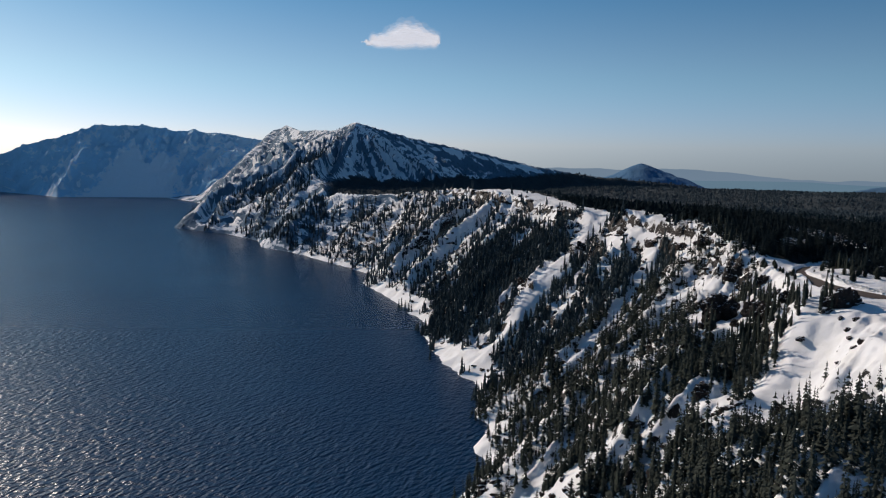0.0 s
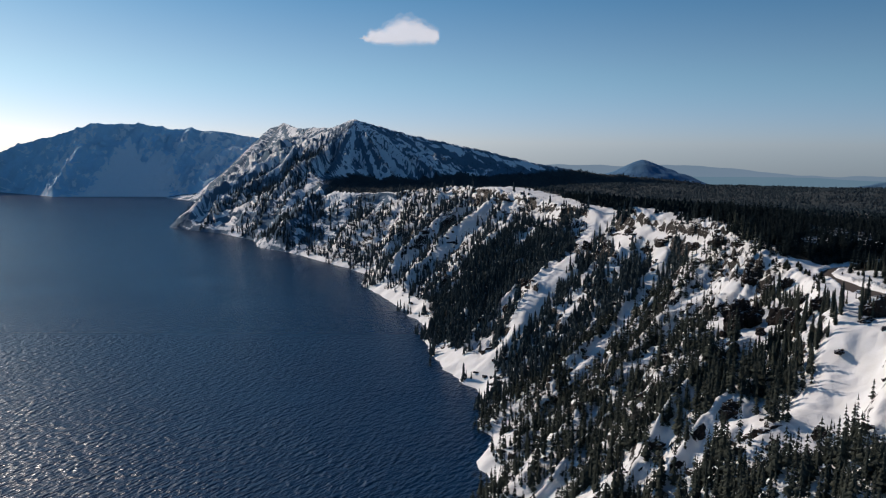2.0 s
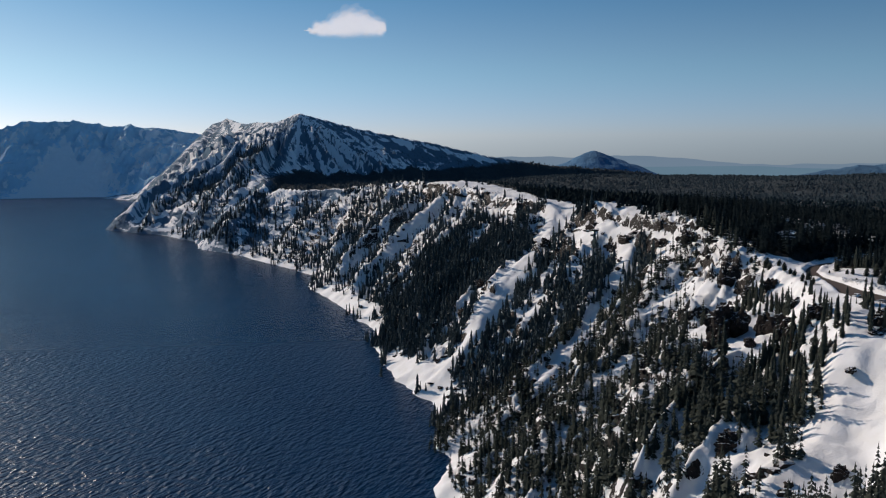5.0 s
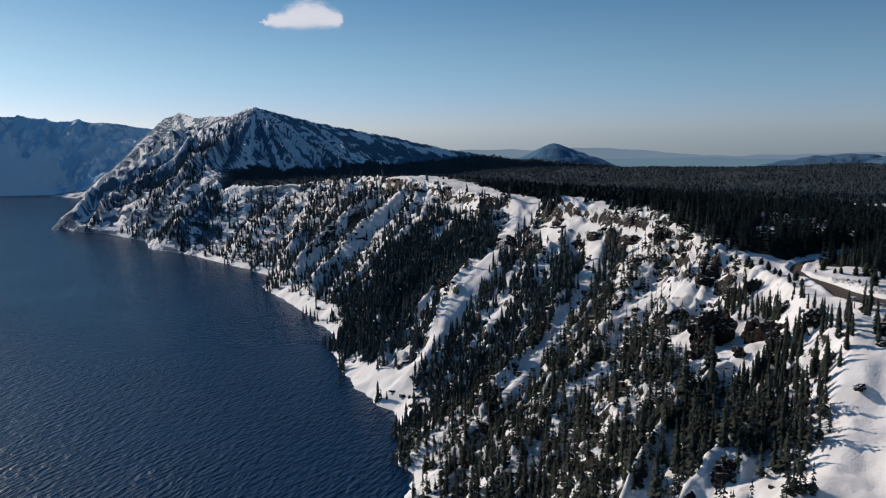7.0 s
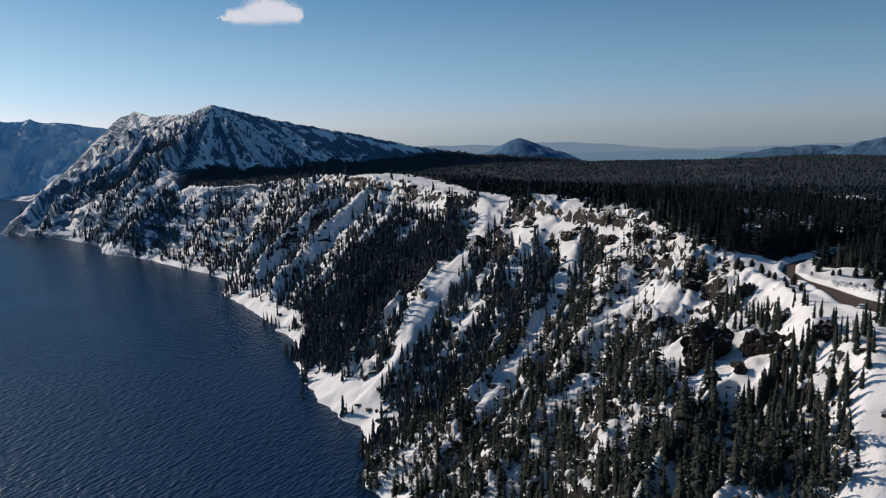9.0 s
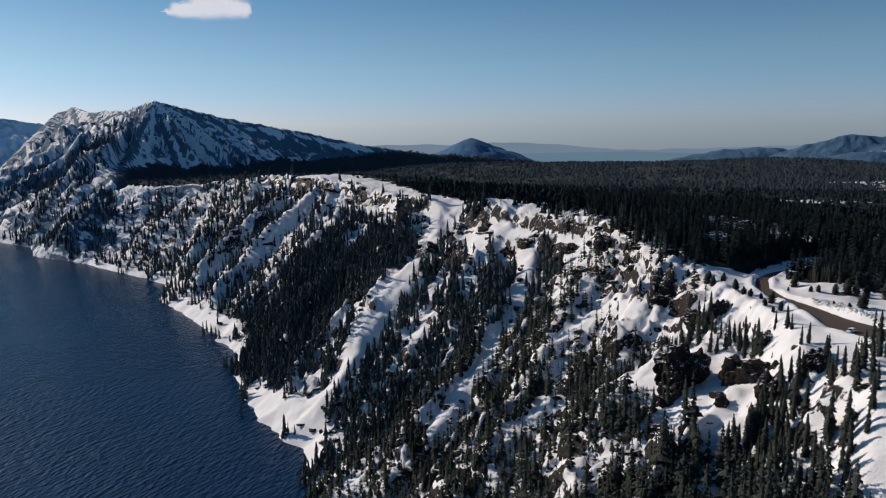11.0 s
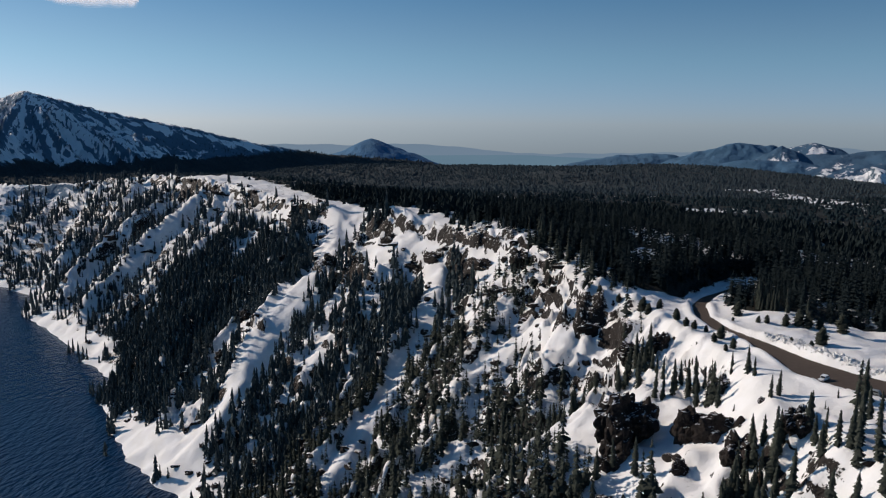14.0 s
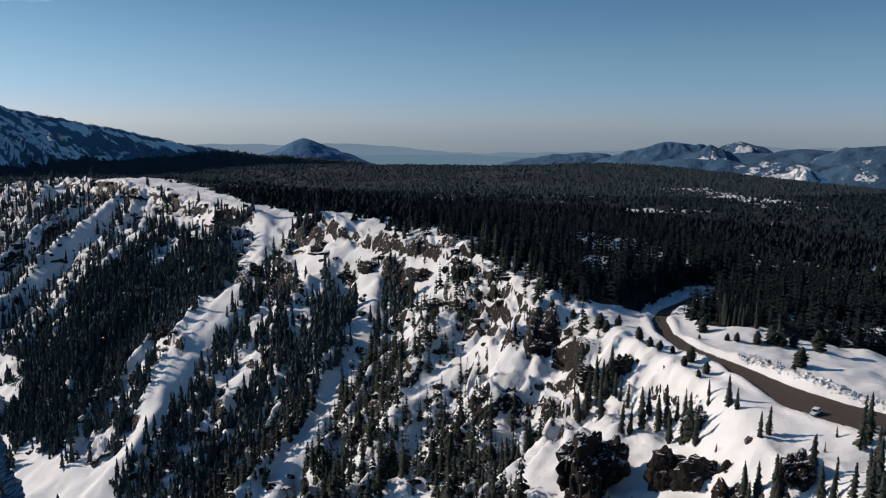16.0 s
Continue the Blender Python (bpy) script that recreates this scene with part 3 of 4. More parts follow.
def far_wall():
    u = np.linspace(0, 1, 420)
    knots = [0, .16, .28, .36, .44, .53, .62, .72, .86, 1]
    rx = np.interp(u, knots, [-4300, -3000, -2018, -1800, -1640, -1420, -1190, -875, -500, -100])
    ry = np.interp(u, knots, [2500, 3300, 3763, 3870, 3940, 4028, 4100, 4180, 4250, 4350])
    rz = np.interp(u, knots, [190, 180, 178, 261, 322, 322, 292, 262, 262, 180])
    near = np.interp(u, knots, [1, 1, 0.985, 0.955, 0.945, 0.945, 0.945, 0.945, 0.96, 1])
    rx, ry, rz = rx * near, ry * near, 240 + (rz - 240) * near
    sx = np.interp(u, knots, [-4000, -2800, -1961, -1720, -1577, -1300, -1118, -985, -600, -200])
    sy = np.interp(u, knots, [2200, 3100, 3645, 3480, 3361, 3400, 3409, 3300, 3500, 3600])
    s = np.concatenate([np.linspace(-0.03, 1, 110), np.linspace(1.03, 1.5, 12)])
    uu, ss = np.meshgrid(u, s)
    X, Y = sx + (rx - sx) * ss, sy + (ry - sy) * ss
    prof = np.interp(ss, [-0.03, 0, 0.3, 0.62, 0.85, 1, 1.06, 1.5], [-0.02, 0.0, 0.30, 0.60, 0.84, 1, 0.98, 0.5])
    along_wall = uu * 3600
    fan = np.exp(-((along_wall - 1960) / (70 + 190 * (1 - ss))) ** 4) * (1 - step(0.58, 0.68, ss + 0.16 * np.cos((along_wall - 1960) / 30) + 0.14 * fbm(along_wall / 40, ss * 3, 131, 3)))
    window = step(0, 0.15, ss) * (1 - step(0.9, 1.05, ss) * 0.75)
    Z = rz * prof + ((ridged(along_wall / 150, ss * 2.2, 133, 4) - 0.5) * 60 + (ridged(along_wall / 45, ss * 6, 137, 4) - 0.5) * 26) * window * (1 - fan)
    bare = (0.5 + 0.22 * fbm(along_wall / 90, ss * 4, 139, 4)) * (1 - fan)
    wood = np.clip(0.31 + 0.30 * fbm(along_wall / 120, ss * 3 + along_wall / 300, 141, 4) + 0.14 * step(0.9, 1, ss), 0, 1) * (1 - fan)
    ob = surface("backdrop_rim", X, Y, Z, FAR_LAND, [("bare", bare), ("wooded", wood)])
    tagged(ob, "far caldera wall of cliffs painted haze blue, with a fan of shaded snow", "cliff", kind="structure")


def hill(name, x, y, radius, base, top, material, seed, label, sharp=1.3, stretch=1.0, turn=0.0):
    r = np.linspace(0, 1, 40)
    a = np.linspace(0, 2 * math.pi, 121)
    rr, aa = np.meshgrid(r, a)
    px, py = rr * radius * stretch * np.cos(aa), rr * radius * np.sin(aa)
    X, Y = x + px * math.cos(turn) - py * math.sin(turn), y + px * math.sin(turn) + py * math.cos(turn)
    Z = base + (top - base) * (1 - rr ** 1.25) ** (sharp * 1.8) * (1 + 0.10 * fbm(X / radius * 3, Y / radius * 3, seed, 4) * step(0, 0.3, rr)) + fbm(X / 60, Y / 60, seed + 5, 3) * 4 * step(0.02, 0.2, rr)
    ob = surface(name, X, Y, Z, material, [("bare", 0.5 + 0.3 * fbm(X / 200, Y / 200, seed + 9, 3)), ("wooded", np.clip((1.3 if material in (HILL, BUTTE) else 0.42 if material == CRAG_HILL else 0.66) + 0.35 * fbm(X / 150, Y / 150, seed + 11, 4), 0, 2))])
    return tagged(ob, label, "hill", kind="structure")


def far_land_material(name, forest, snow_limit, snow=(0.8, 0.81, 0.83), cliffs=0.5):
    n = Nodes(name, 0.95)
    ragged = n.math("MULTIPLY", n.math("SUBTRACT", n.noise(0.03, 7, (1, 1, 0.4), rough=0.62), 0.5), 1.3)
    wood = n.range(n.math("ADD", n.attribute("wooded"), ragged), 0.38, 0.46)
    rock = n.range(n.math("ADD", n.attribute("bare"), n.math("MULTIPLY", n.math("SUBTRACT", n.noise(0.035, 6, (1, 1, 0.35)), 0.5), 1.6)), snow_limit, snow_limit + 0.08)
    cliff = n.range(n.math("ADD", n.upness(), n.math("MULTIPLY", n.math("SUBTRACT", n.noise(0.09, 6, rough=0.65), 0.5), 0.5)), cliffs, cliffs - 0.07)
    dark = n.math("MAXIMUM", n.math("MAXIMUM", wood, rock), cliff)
    # the dark tone passed in already has haze blue painted into it
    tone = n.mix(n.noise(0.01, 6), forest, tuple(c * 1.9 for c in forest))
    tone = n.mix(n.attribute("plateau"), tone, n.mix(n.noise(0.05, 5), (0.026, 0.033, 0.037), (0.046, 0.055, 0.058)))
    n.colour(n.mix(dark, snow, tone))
    n.bump(n.math("ADD", n.noise(0.04, 5), n.math("MULTIPLY", n.noise(0.22, 4), 0.22)), 0.8, 9.0)
    return n.mat


# blue distance haze is painted into the mountain's and wall's base colours
MOUNTAIN = far_land_material("hazed_streaked_mountain", (0.075, 0.120, 0.168), 0.61, cliffs=0.66)
FAR_LAND = far_land_material("hazed_cliff", (0.34, 0.48, 0.58), 0.46, (0.84, 0.88, 0.92))
# hills and butte: haze painted in as a blue base colour
HILL = far_land_material("hazed_wooded_hill", (0.042, 0.090, 0.150), 2.0)
BUTTE = far_land_material("hazed_wooded_butte", (0.05, 0.115, 0.20), 2.0)
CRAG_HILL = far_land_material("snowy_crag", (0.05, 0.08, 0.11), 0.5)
SNOWY_HILL = far_land_material("hazed_snowy_hill", (0.036, 0.074, 0.124), 0.58)


def backdrop():
    """Ranges of the plain, far behind everything: haze painted as blue glow."""
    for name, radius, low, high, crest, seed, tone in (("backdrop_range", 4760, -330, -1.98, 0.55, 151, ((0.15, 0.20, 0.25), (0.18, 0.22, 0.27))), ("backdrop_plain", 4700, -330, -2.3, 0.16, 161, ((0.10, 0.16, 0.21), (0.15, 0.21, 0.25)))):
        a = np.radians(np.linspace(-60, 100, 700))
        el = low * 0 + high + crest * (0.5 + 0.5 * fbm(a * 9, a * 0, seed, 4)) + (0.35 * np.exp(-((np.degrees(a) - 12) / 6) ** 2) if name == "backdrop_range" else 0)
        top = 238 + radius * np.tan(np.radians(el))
        X, Y = 30 + radius * np.sin(a), 160 + radius * np.cos(a)
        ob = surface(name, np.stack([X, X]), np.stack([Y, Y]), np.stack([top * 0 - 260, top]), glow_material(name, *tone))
        tagged(ob, "distant ranges with haze painted as pale blue glow", "backdrop", kind="structure")


ground()
lake()
far_wall()
hill("backdrop_butte", 1216, 4540, 760, -75, 150, BUTTE, 171, "rounded wooded butte with distance haze painted blue", 1.05)
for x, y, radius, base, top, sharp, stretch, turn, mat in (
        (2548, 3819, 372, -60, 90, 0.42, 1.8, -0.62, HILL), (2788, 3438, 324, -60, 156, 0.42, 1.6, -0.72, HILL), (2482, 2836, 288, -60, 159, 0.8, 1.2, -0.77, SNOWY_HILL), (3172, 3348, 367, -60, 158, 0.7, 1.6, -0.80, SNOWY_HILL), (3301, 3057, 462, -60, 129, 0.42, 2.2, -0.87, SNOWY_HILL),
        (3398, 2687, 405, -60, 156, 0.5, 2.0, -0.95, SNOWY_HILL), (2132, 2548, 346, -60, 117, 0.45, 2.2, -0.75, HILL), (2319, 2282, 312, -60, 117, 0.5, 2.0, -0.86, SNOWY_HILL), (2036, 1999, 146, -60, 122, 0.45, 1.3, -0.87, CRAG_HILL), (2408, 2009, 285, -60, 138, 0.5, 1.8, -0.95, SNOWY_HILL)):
    hill("backdrop_hill", x, y, radius, base, top, mat, int(x), "wooded hills painted haze blue, with snow patches", sharp, stretch, turn)
backdrop()


# ---- the road ----
def road():
    line, width = np.array(ROAD, float), np.array(ROAD_WIDTH, float)
    t = np.linspace(0, len(ROAD) - 1, 260)
    k = np.arange(len(ROAD))
    soft = np.exp(-((t[:, None] - t[None]) / 0.28) ** 2)
    soft /= soft.sum(1, keepdims=True)
    x, y, w = soft @ np.interp(t, k, line[:, 0]), soft @ np.interp(t, k, line[:, 1]), soft @ np.interp(t, k, width)
    dx, dy = np.gradient(x), np.gradient(y)
    long = np.hypot(dx, dy)
    nx, ny = dy / long, -dx / long
    side = np.array([-0.5, -0.25, 0, 0.25, 0.5])[:, None]
    X, Y = x + nx * w * side, y + ny * w * side
    Z = road_z(Y) + 0.06 * (1 - (2 * side) ** 2)
    ob = surface("road", X, Y, Z, ASPHALT)
    tagged(ob, "bare brown-grey mountain road between snow banks", "road", kind="structure")


road()


# ---- trees ----
def spiky_crown(tiers, points, seed):
    """A cheap conifer of ragged tiers, one unit high."""
    rng = np.random.default_rng(seed)
    verts, faces = [], []
    for k in range(tiers):
        low, high = 0.05 + 0.9 * k / tiers, min(1.0, 0.05 + 0.9 * (k + 1.75) / tiers)
        r = (0.125 * (1 - low) ** 0.85 + 0.012) * rng.uniform(0.8, 1.15)
        base = len(verts)
        verts.append((0, 0, high))
        for j in range(points):
            a = 2 * math.pi * (j + rng.uniform(-0.3, 0.3)) / points + k
            q = r * (rng.uniform(0.85, 1.2) if j % 2 == 0 else rng.uniform(0.35, 0.6))
            verts.append((q * math.cos(a), q * math.sin(a), low + rng.uniform(-0.025, 0.02) + (0.0 if j % 2 == 0 else 0.03)))
        faces += [(base, base + 1 + j, base + 1 + (j + 1) % points) for j in range(points)]
    return np.array(verts), np.array(faces)


def forest(name, xs, ys, sizes, templates, label, needles=None, sink=0.4, fullness=1.2):
    """Many trees in one mesh."""
    rng = np.random.default_rng(7)
    zs = height(xs, ys) - sink
    pick = rng.integers(0, len(templates), len(xs))
    points, faces, count = [], [], 0
    for which, (verts, tris) in enumerate(templates):
        m = pick == which
        n = int(m.sum())
        turn, wide, tall = rng.uniform(0, 6.28, n), rng.uniform(0.8, 1.25, n) * sizes[m] * fullness, sizes[m]
        c, s = np.cos(turn), np.sin(turn)
        px = (verts[None, :, 0] * c[:, None] - verts[None, :, 1] * s[:, None]) * wide[:, None] + xs[m][:, None]
        py = (verts[None, :, 0] * s[:, None] + verts[None, :, 1] * c[:, None]) * wide[:, None] + ys[m][:, None]
        pz = verts[None, :, 2] * tall[:, None] + zs[m][:, None]
        points.append(np.stack([px, py, pz], -1).reshape(-1, 3))
        faces.append((tris[None] + (np.arange(n) * len(verts))[:, None, None]).reshape(-1, 3) + count)
        count += n * len(verts)
    mesh = bpy.data.meshes.new(name)
    fill(mesh, np.concatenate(points), np.concatenate(faces), needles in (FAR_HAZED, HAZED_CANOPY))
    mesh.materials.append(needles or NEEDLES)
    return tagged(new(name, mesh), label, "forest", kind="stuff")


def scatter(n, x0, x1, y0, y1, seed, power=1.0):
    """Places in a stretch of the plan, kept as thickly as the woods stand there."""
    rng = np.random.default_rng(seed)
    x, y = rng.uniform(x0, x1, n), rng.uniform(y0, y1, n)
    keep = rng.uniform(0, 1, n) < woods(x, y) ** power
    return x[keep], y[keep], rng


def fir_crown(levels, spread, seed, gaps=0.15):
    """Whorls of drooping boughs, one unit high: each bough a folded blade."""
    rng = np.random.default_rng(seed)
    verts, faces = [], []
    lean = rng.uniform(-0.02, 0.02, 2)
    for k in range(levels):
        z = 0.07 + 0.9 * (k + rng.uniform(-0.3, 0.3)) / levels
        reach = (0.13 * (1 - z) ** 0.8 * min(1.0, 0.55 + 2.2 * z) + 0.010) * rng.uniform(0.6, 1.25)
        for j in range(spread):
            if rng.uniform() < gaps:
                continue
            a = 2 * math.pi * (j + rng.uniform(-0.35, 0.35)) / spread + k * 1.3
            r = reach * rng.uniform(0.7, 1.2)
            drop, wide = r * rng.uniform(0.25, 0.6), r * rng.uniform(0.35, 0.55)
            c, s, base = math.cos(a), math.sin(a), len(verts)
            ox, oy = lean * z
            for along_it, across, down in ((0, 0, -0.035), (0.6, wide, drop * 0.75), (1.0, 0, drop), (0.6, -wide, drop * 0.75)):
                verts.append((ox + r * along_it * c - across * s, oy + r * along_it * s + across * c, z - down))
            faces += [(base, base + 1, base + 2), (base, base + 2, base + 3)]
    top = len(verts)
    verts += [(lean[0], lean[1], 1.0), (lean[0] + 0.012, lean[1], 0.86), (lean[0] - 0.008, lean[1] + 0.011, 0.86), (lean[0] - 0.008, lean[1] - 0.011, 0.86)]
    faces += [(top, top + 1, top + 2), (top, top + 2, top + 3), (top, top + 3, top + 1)]
    return np.array(verts), np.array(faces)


def with_stem(crown, radius=0.012):
    """A crown with a thin three-sided stem, for trees that stand in woods."""
    verts, faces = crown
    n = len(verts)
    stem = np.array([(radius * math.cos(a), radius * math.sin(a), 0.0) for a in (0, 2.1, 4.2)] + [(0, 0, 0.8)])
    return np.vstack([verts, stem]), np.vstack([faces, [(n, n + 1, n + 3), (n + 1, n + 2, n + 3), (n + 2, n, n + 3)]])


MID = [with_stem(fir_crown(13, 5, k)) for k in range(6)] + [with_stem(fir_crown(11, 4, 11, 0.45))]
EDGE = [with_stem(fir_crown(10, 5, 60 + k, 0.05)) for k in range(5)]
SMALL = [spiky_crown(6, 7, 20 + k) for k in range(4)]
TINY = [spiky_crown(3, 5, 40 + k) for k in range(3)]
NEAR = (168, 296, 395, 552)   # the stretch of plan whose trees stand as single things


def inside(x, y):
    return (x > NEAR[0]) & (x < NEAR[1]) & (y > NEAR[2]) & (y < NEAR[3])


def slope_woods():
    x, y, rng = scatter(11600, 10, 262, 215, 720, 1)
    m = (x < rim_x(y) + 4) & ~inside(x, y)
    x, y = x[m], y[m]
    forest("slope_forest", x, y, rng.lognormal(2.4, 0.36, len(x)).clip(3, 19), MID, "dark firs and hemlocks on the snowy caldera slope")
    x, y, rng = scatter(1200, 70, 190, 215, 470, 12)
    m = ~inside(x, y)
    x, y = x[m], y[m]
    forest("slope_forest", x, y, rng.lognormal(2.6, 0.3, len(x)).clip(6, 21), MID, "tall dark firs crowding the foot of the spur")
    x, y, rng = scatter(21500, -60, 262, 720, 1150, 6)
    m = x < rim_x(y) + 4
    x, y = x[m], y[m]
    forest("slope_forest", x, y, rng.lognormal(2.3, 0.42, len(x)).clip(2.5, 19), SMALL, "dark firs above the lake between snow gullies", MID_HAZED)
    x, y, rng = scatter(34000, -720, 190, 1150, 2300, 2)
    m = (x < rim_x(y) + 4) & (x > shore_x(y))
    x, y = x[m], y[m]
    forest("far_slope_forest", x, y, rng.lognormal(2.45, 0.36, len(x)).clip(3, 19), SMALL, "dark conifers on the farther caldera slope", FAR_HAZED)


def plateau_woods():
    x, y, rng = scatter(36000, 200, 700, 330, 1200, 3)
    m = (x > rim_x(y) - 4) & ~inside(x, y)
    x, y = x[m], y[m]
    swelling = 1 + 0.34 * fbm(x / 45, y / 55, 171, 3)
    near = (x < 460) & (y < 800)
    forest("edge_forest", x[near], y[near], (swelling[near] * rng.lognormal(2.2, 0.36, int(near.sum()))).clip(3, 18), EDGE, "dark firs crowding at the forest edge by the road", SHADED, fullness=1.5)
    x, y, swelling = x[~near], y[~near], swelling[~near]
    forest("plateau_forest", x, y, (swelling * rng.lognormal(1.95, 0.3, len(x))).clip(3, 14), TINY, "dense dark conifer forest behind the rim", SHADED, fullness=2.5)
    x, y, rng = scatter(64000, -250, 2600, 400, 3000, 4)
    m = (x > rim_x(y) - 4) & ~((x < 700) & (y < 1200) & (x > 200)) & ~on_peaks(x, y)
    x, y = x[m], y[m]
    swelling = 1 + 0.2 * fbm(x / 90, y / 90, 173, 3)
    tall, far = (swelling * rng.lognormal(1.7, 0.2, len(x))).clip(3, 9), y > 1450
    forest("far_plateau_forest", x[~far], y[~far], tall[~far], TINY, "dark forest reaching over the plateau", HAZED_CANOPY, fullness=4.6)
    forest("far_plateau_forest", x[far], y[far], tall[far], TINY, "far forest at the foot of the mountain", FAR_HAZED, fullness=4.6)
    x, y, rng = scatter(30000, -750, 500, 2000, 3300, 5)
    m = (rough(x, y) > 100) & (crest_distance(x, y) > 9)
    x, y = x[m], y[m]
    forest("mountain_forest", x, y, rng.lognormal(1.5, 0.3, len(x)).clip(2, 8), TINY, "scattered dark conifers on the snowy peak", FAR_HAZED)


slope_woods()
plateau_woods()


# ---- single trees of the near slope and the snow field ----
def part(name, verts, faces, material, parent=None, label=""):
    mesh = bpy.data.meshes.new(name)
    fill(mesh, np.asarray(verts, float), np.asarray(faces))
    mesh.materials.append(material)
    ob = new(name, mesh)
    ob.parent = parent
    return tagged(ob, label) if label else ob


def taper(radius, tall, sides=7, bend=0.03, seed=0):
    rng = np.random.default_rng(seed)
    verts, faces, rings = [], [], 6
    for k in range(rings):
        t = k / (rings - 1)
        ox, oy = bend * rng.uniform(-1, 1) * t, bend * rng.uniform(-1, 1) * t
        for j in range(sides):
            a = 2 * math.pi * j / sides
            q = radius * (1 - t) ** 0.8 + 0.002
            verts.append((ox + q * math.cos(a), oy + q * math.sin(a), tall * t))
    for k in range(rings - 1):
        for j in range(sides):
            a, b = k * sides + j, k * sides + (j + 1) % sides
            faces += [(a, b, b + sides), (a, b + sides, a + sides)]
    return verts, faces


def fir(kind, seed):
    root = new("fir_tree")
    if kind == "snag":
        tagged(root, "bare weathered grey snag standing in the snow", "dead tree", "trees near the road")
        part("trunk", *taper(0.022, 0.95, 7, 0.02, seed), BARK, root)
        part("branches", *fir_crown(12, 3, seed, 0.55), BARK, root, "bare grey branches")["kind"] = "stuff"
    else:
        label, levels, spread = {"slender": ("slender dark green fir rising from the snow", 40, 6), "broad": ("bushy dark green hemlock standing in the snow", 26, 9), "sparse": ("thin ragged fir with gaps between its boughs", 30, 5)}[kind]
        tagged(root, label, "tree", "trees near the road")
        verts, faces = fir_crown(levels, spread, seed, 0.35 if kind == "sparse" else 0.1)
        if kind == "broad":
            swell = 2.1 * (1 + 1.5 * np.clip(verts[:, 2:], 0, 1))   # a rounded, bushy outline
            verts = np.hstack([verts[:, :2] * swell, verts[:, 2:]])
        else:
            verts = verts * np.array((1.05, 1.05, 1.0))
        part("trunk", *taper(0.016, 0.9, 7, 0.01, seed), BARK, root)
        part("crown", verts, faces, NEEDLES, root)
    return root


def near_trees():
    kinds = [fir(kind, 300 + k) for k, kind in enumerate(("slender", "slender", "slender", "sparse", "broad", "sparse", "slender", "snag"))]
    x, y, rng = scatter(9000, NEAR[0], NEAR[1], NEAR[2], NEAR[3], 8)
    placed = [(x, y, 1.15 * tall, "bush") for x, y, tall in BUSHES] + [(x, y, tall, "") for x, y, tall in RIM_TREES + CRAG_TREES + BOWL_TREES]
    slope = [(a, b, min(max(rng.lognormal(2.3, 0.33), 3.0), 17.0), "") for a, b in zip(x, y) if inside(a, b) and (a < rim_x(b) - 14 or a > rim_x(b) + 44) and not (165 < a < 224 and 440 < b < 538)]
    rows = slope[:4] + placed[:1] + slope[4:300 - len(placed)] + placed[1:]
    for made, (x, y, tall, form) in enumerate(rows):
        z = float(height(np.array([float(x)]), np.array([float(y)]))[0])
        pick = kinds[4] if form else kinds[rng.choice(8, p=[0.22, 0.22, 0.22, 0.12, 0.0, 0.09, 0.10, 0.03])]
        stand = pose(x, y, z - 0.25, rng.uniform(-3, 3), rng.uniform(-3, 3), rng.uniform(0, 360))
        if made < len(kinds):
            kinds[made].matrix_basis = stand @ Matrix.Scale(tall, 4)
        else:
            copy_thing(pick, stand @ Matrix.Scale(tall / pick.scale[0], 4))


# place and height of single trees: low ones by the road, tall ones on the rim, at the crags and round the bowl
BUSHES = [(296, 508, 7.2), (286, 521, 6.8), (282, 524, 4.8), (288, 518, 6.3), (292, 516, 4.8), (274, 498, 6.7), (258, 487, 2.9), (260, 498, 2.6), (277, 529, 3.4), (276, 533, 2.9), (280, 550, 6.1), (270, 541, 1.9), (249, 577, 6.6),
          (249, 572, 5.0), (255, 572, 4.5), (245, 546, 4.7), (246, 541, 3.7), (245, 535, 3.6), (249, 532, 2.8), (244, 518, 5.2), (239, 515, 3.4), (240, 506, 3.8), (235, 504, 2.5), (247, 593, 4.2), (242, 602, 4.8), (239, 610, 5.4)]
RIM_TREES = [(224, 480, 10.3), (217, 459, 8.7), (225, 489, 5.8), (223, 496, 11.9), (224, 501, 9.1), (222, 503, 15.2), (220, 505, 14), (224, 514, 10.4), (222, 515, 13.0), (226, 528, 9.2), (215, 507, 12.2), (212, 509, 10.2), (216, 490, 15.5), (216, 487, 16.3), (214, 482, 11.3),
             (216, 495, 11.8), (205, 436, 12.6), (207, 437, 11.1), (203, 431, 9.3), (202, 427, 11.4), (200, 421, 10.4), (201, 418, 11.8), (206, 420, 13.5), (208, 423, 9.1), (201, 447, 9.8), (201, 441, 11.2), (228, 447, 3.5), (220, 444, 3.0), (211, 471, 2.9), (226, 439, 15), (260, 700, 19), (264, 705, 17), (258, 694, 18), (266, 712, 16), (262, 688, 17), (256, 706, 14), (261, 716, 15), (268, 698, 18)]
CRAG_TREES = [(222, 475, 7), (214, 459, 7.6), (227, 491, 6.0), (222, 507, 10.0), (210, 511, 11.3), (217, 531, 16), (199, 425, 10.5), (211, 425, 7.9), (198, 439, 16.2), (195, 437, 14.1), (193, 439, 12.1), (196, 445, 12.4), (190, 442, 14.3), (183, 436, 13.8), (181, 438, 15.8),
              (184, 431, 11.7), (177, 474, 13.2), (175, 483, 11.2), (169, 483, 11.1), (198, 405, 9.1), (190, 425, 15), (189, 405, 10.8)]
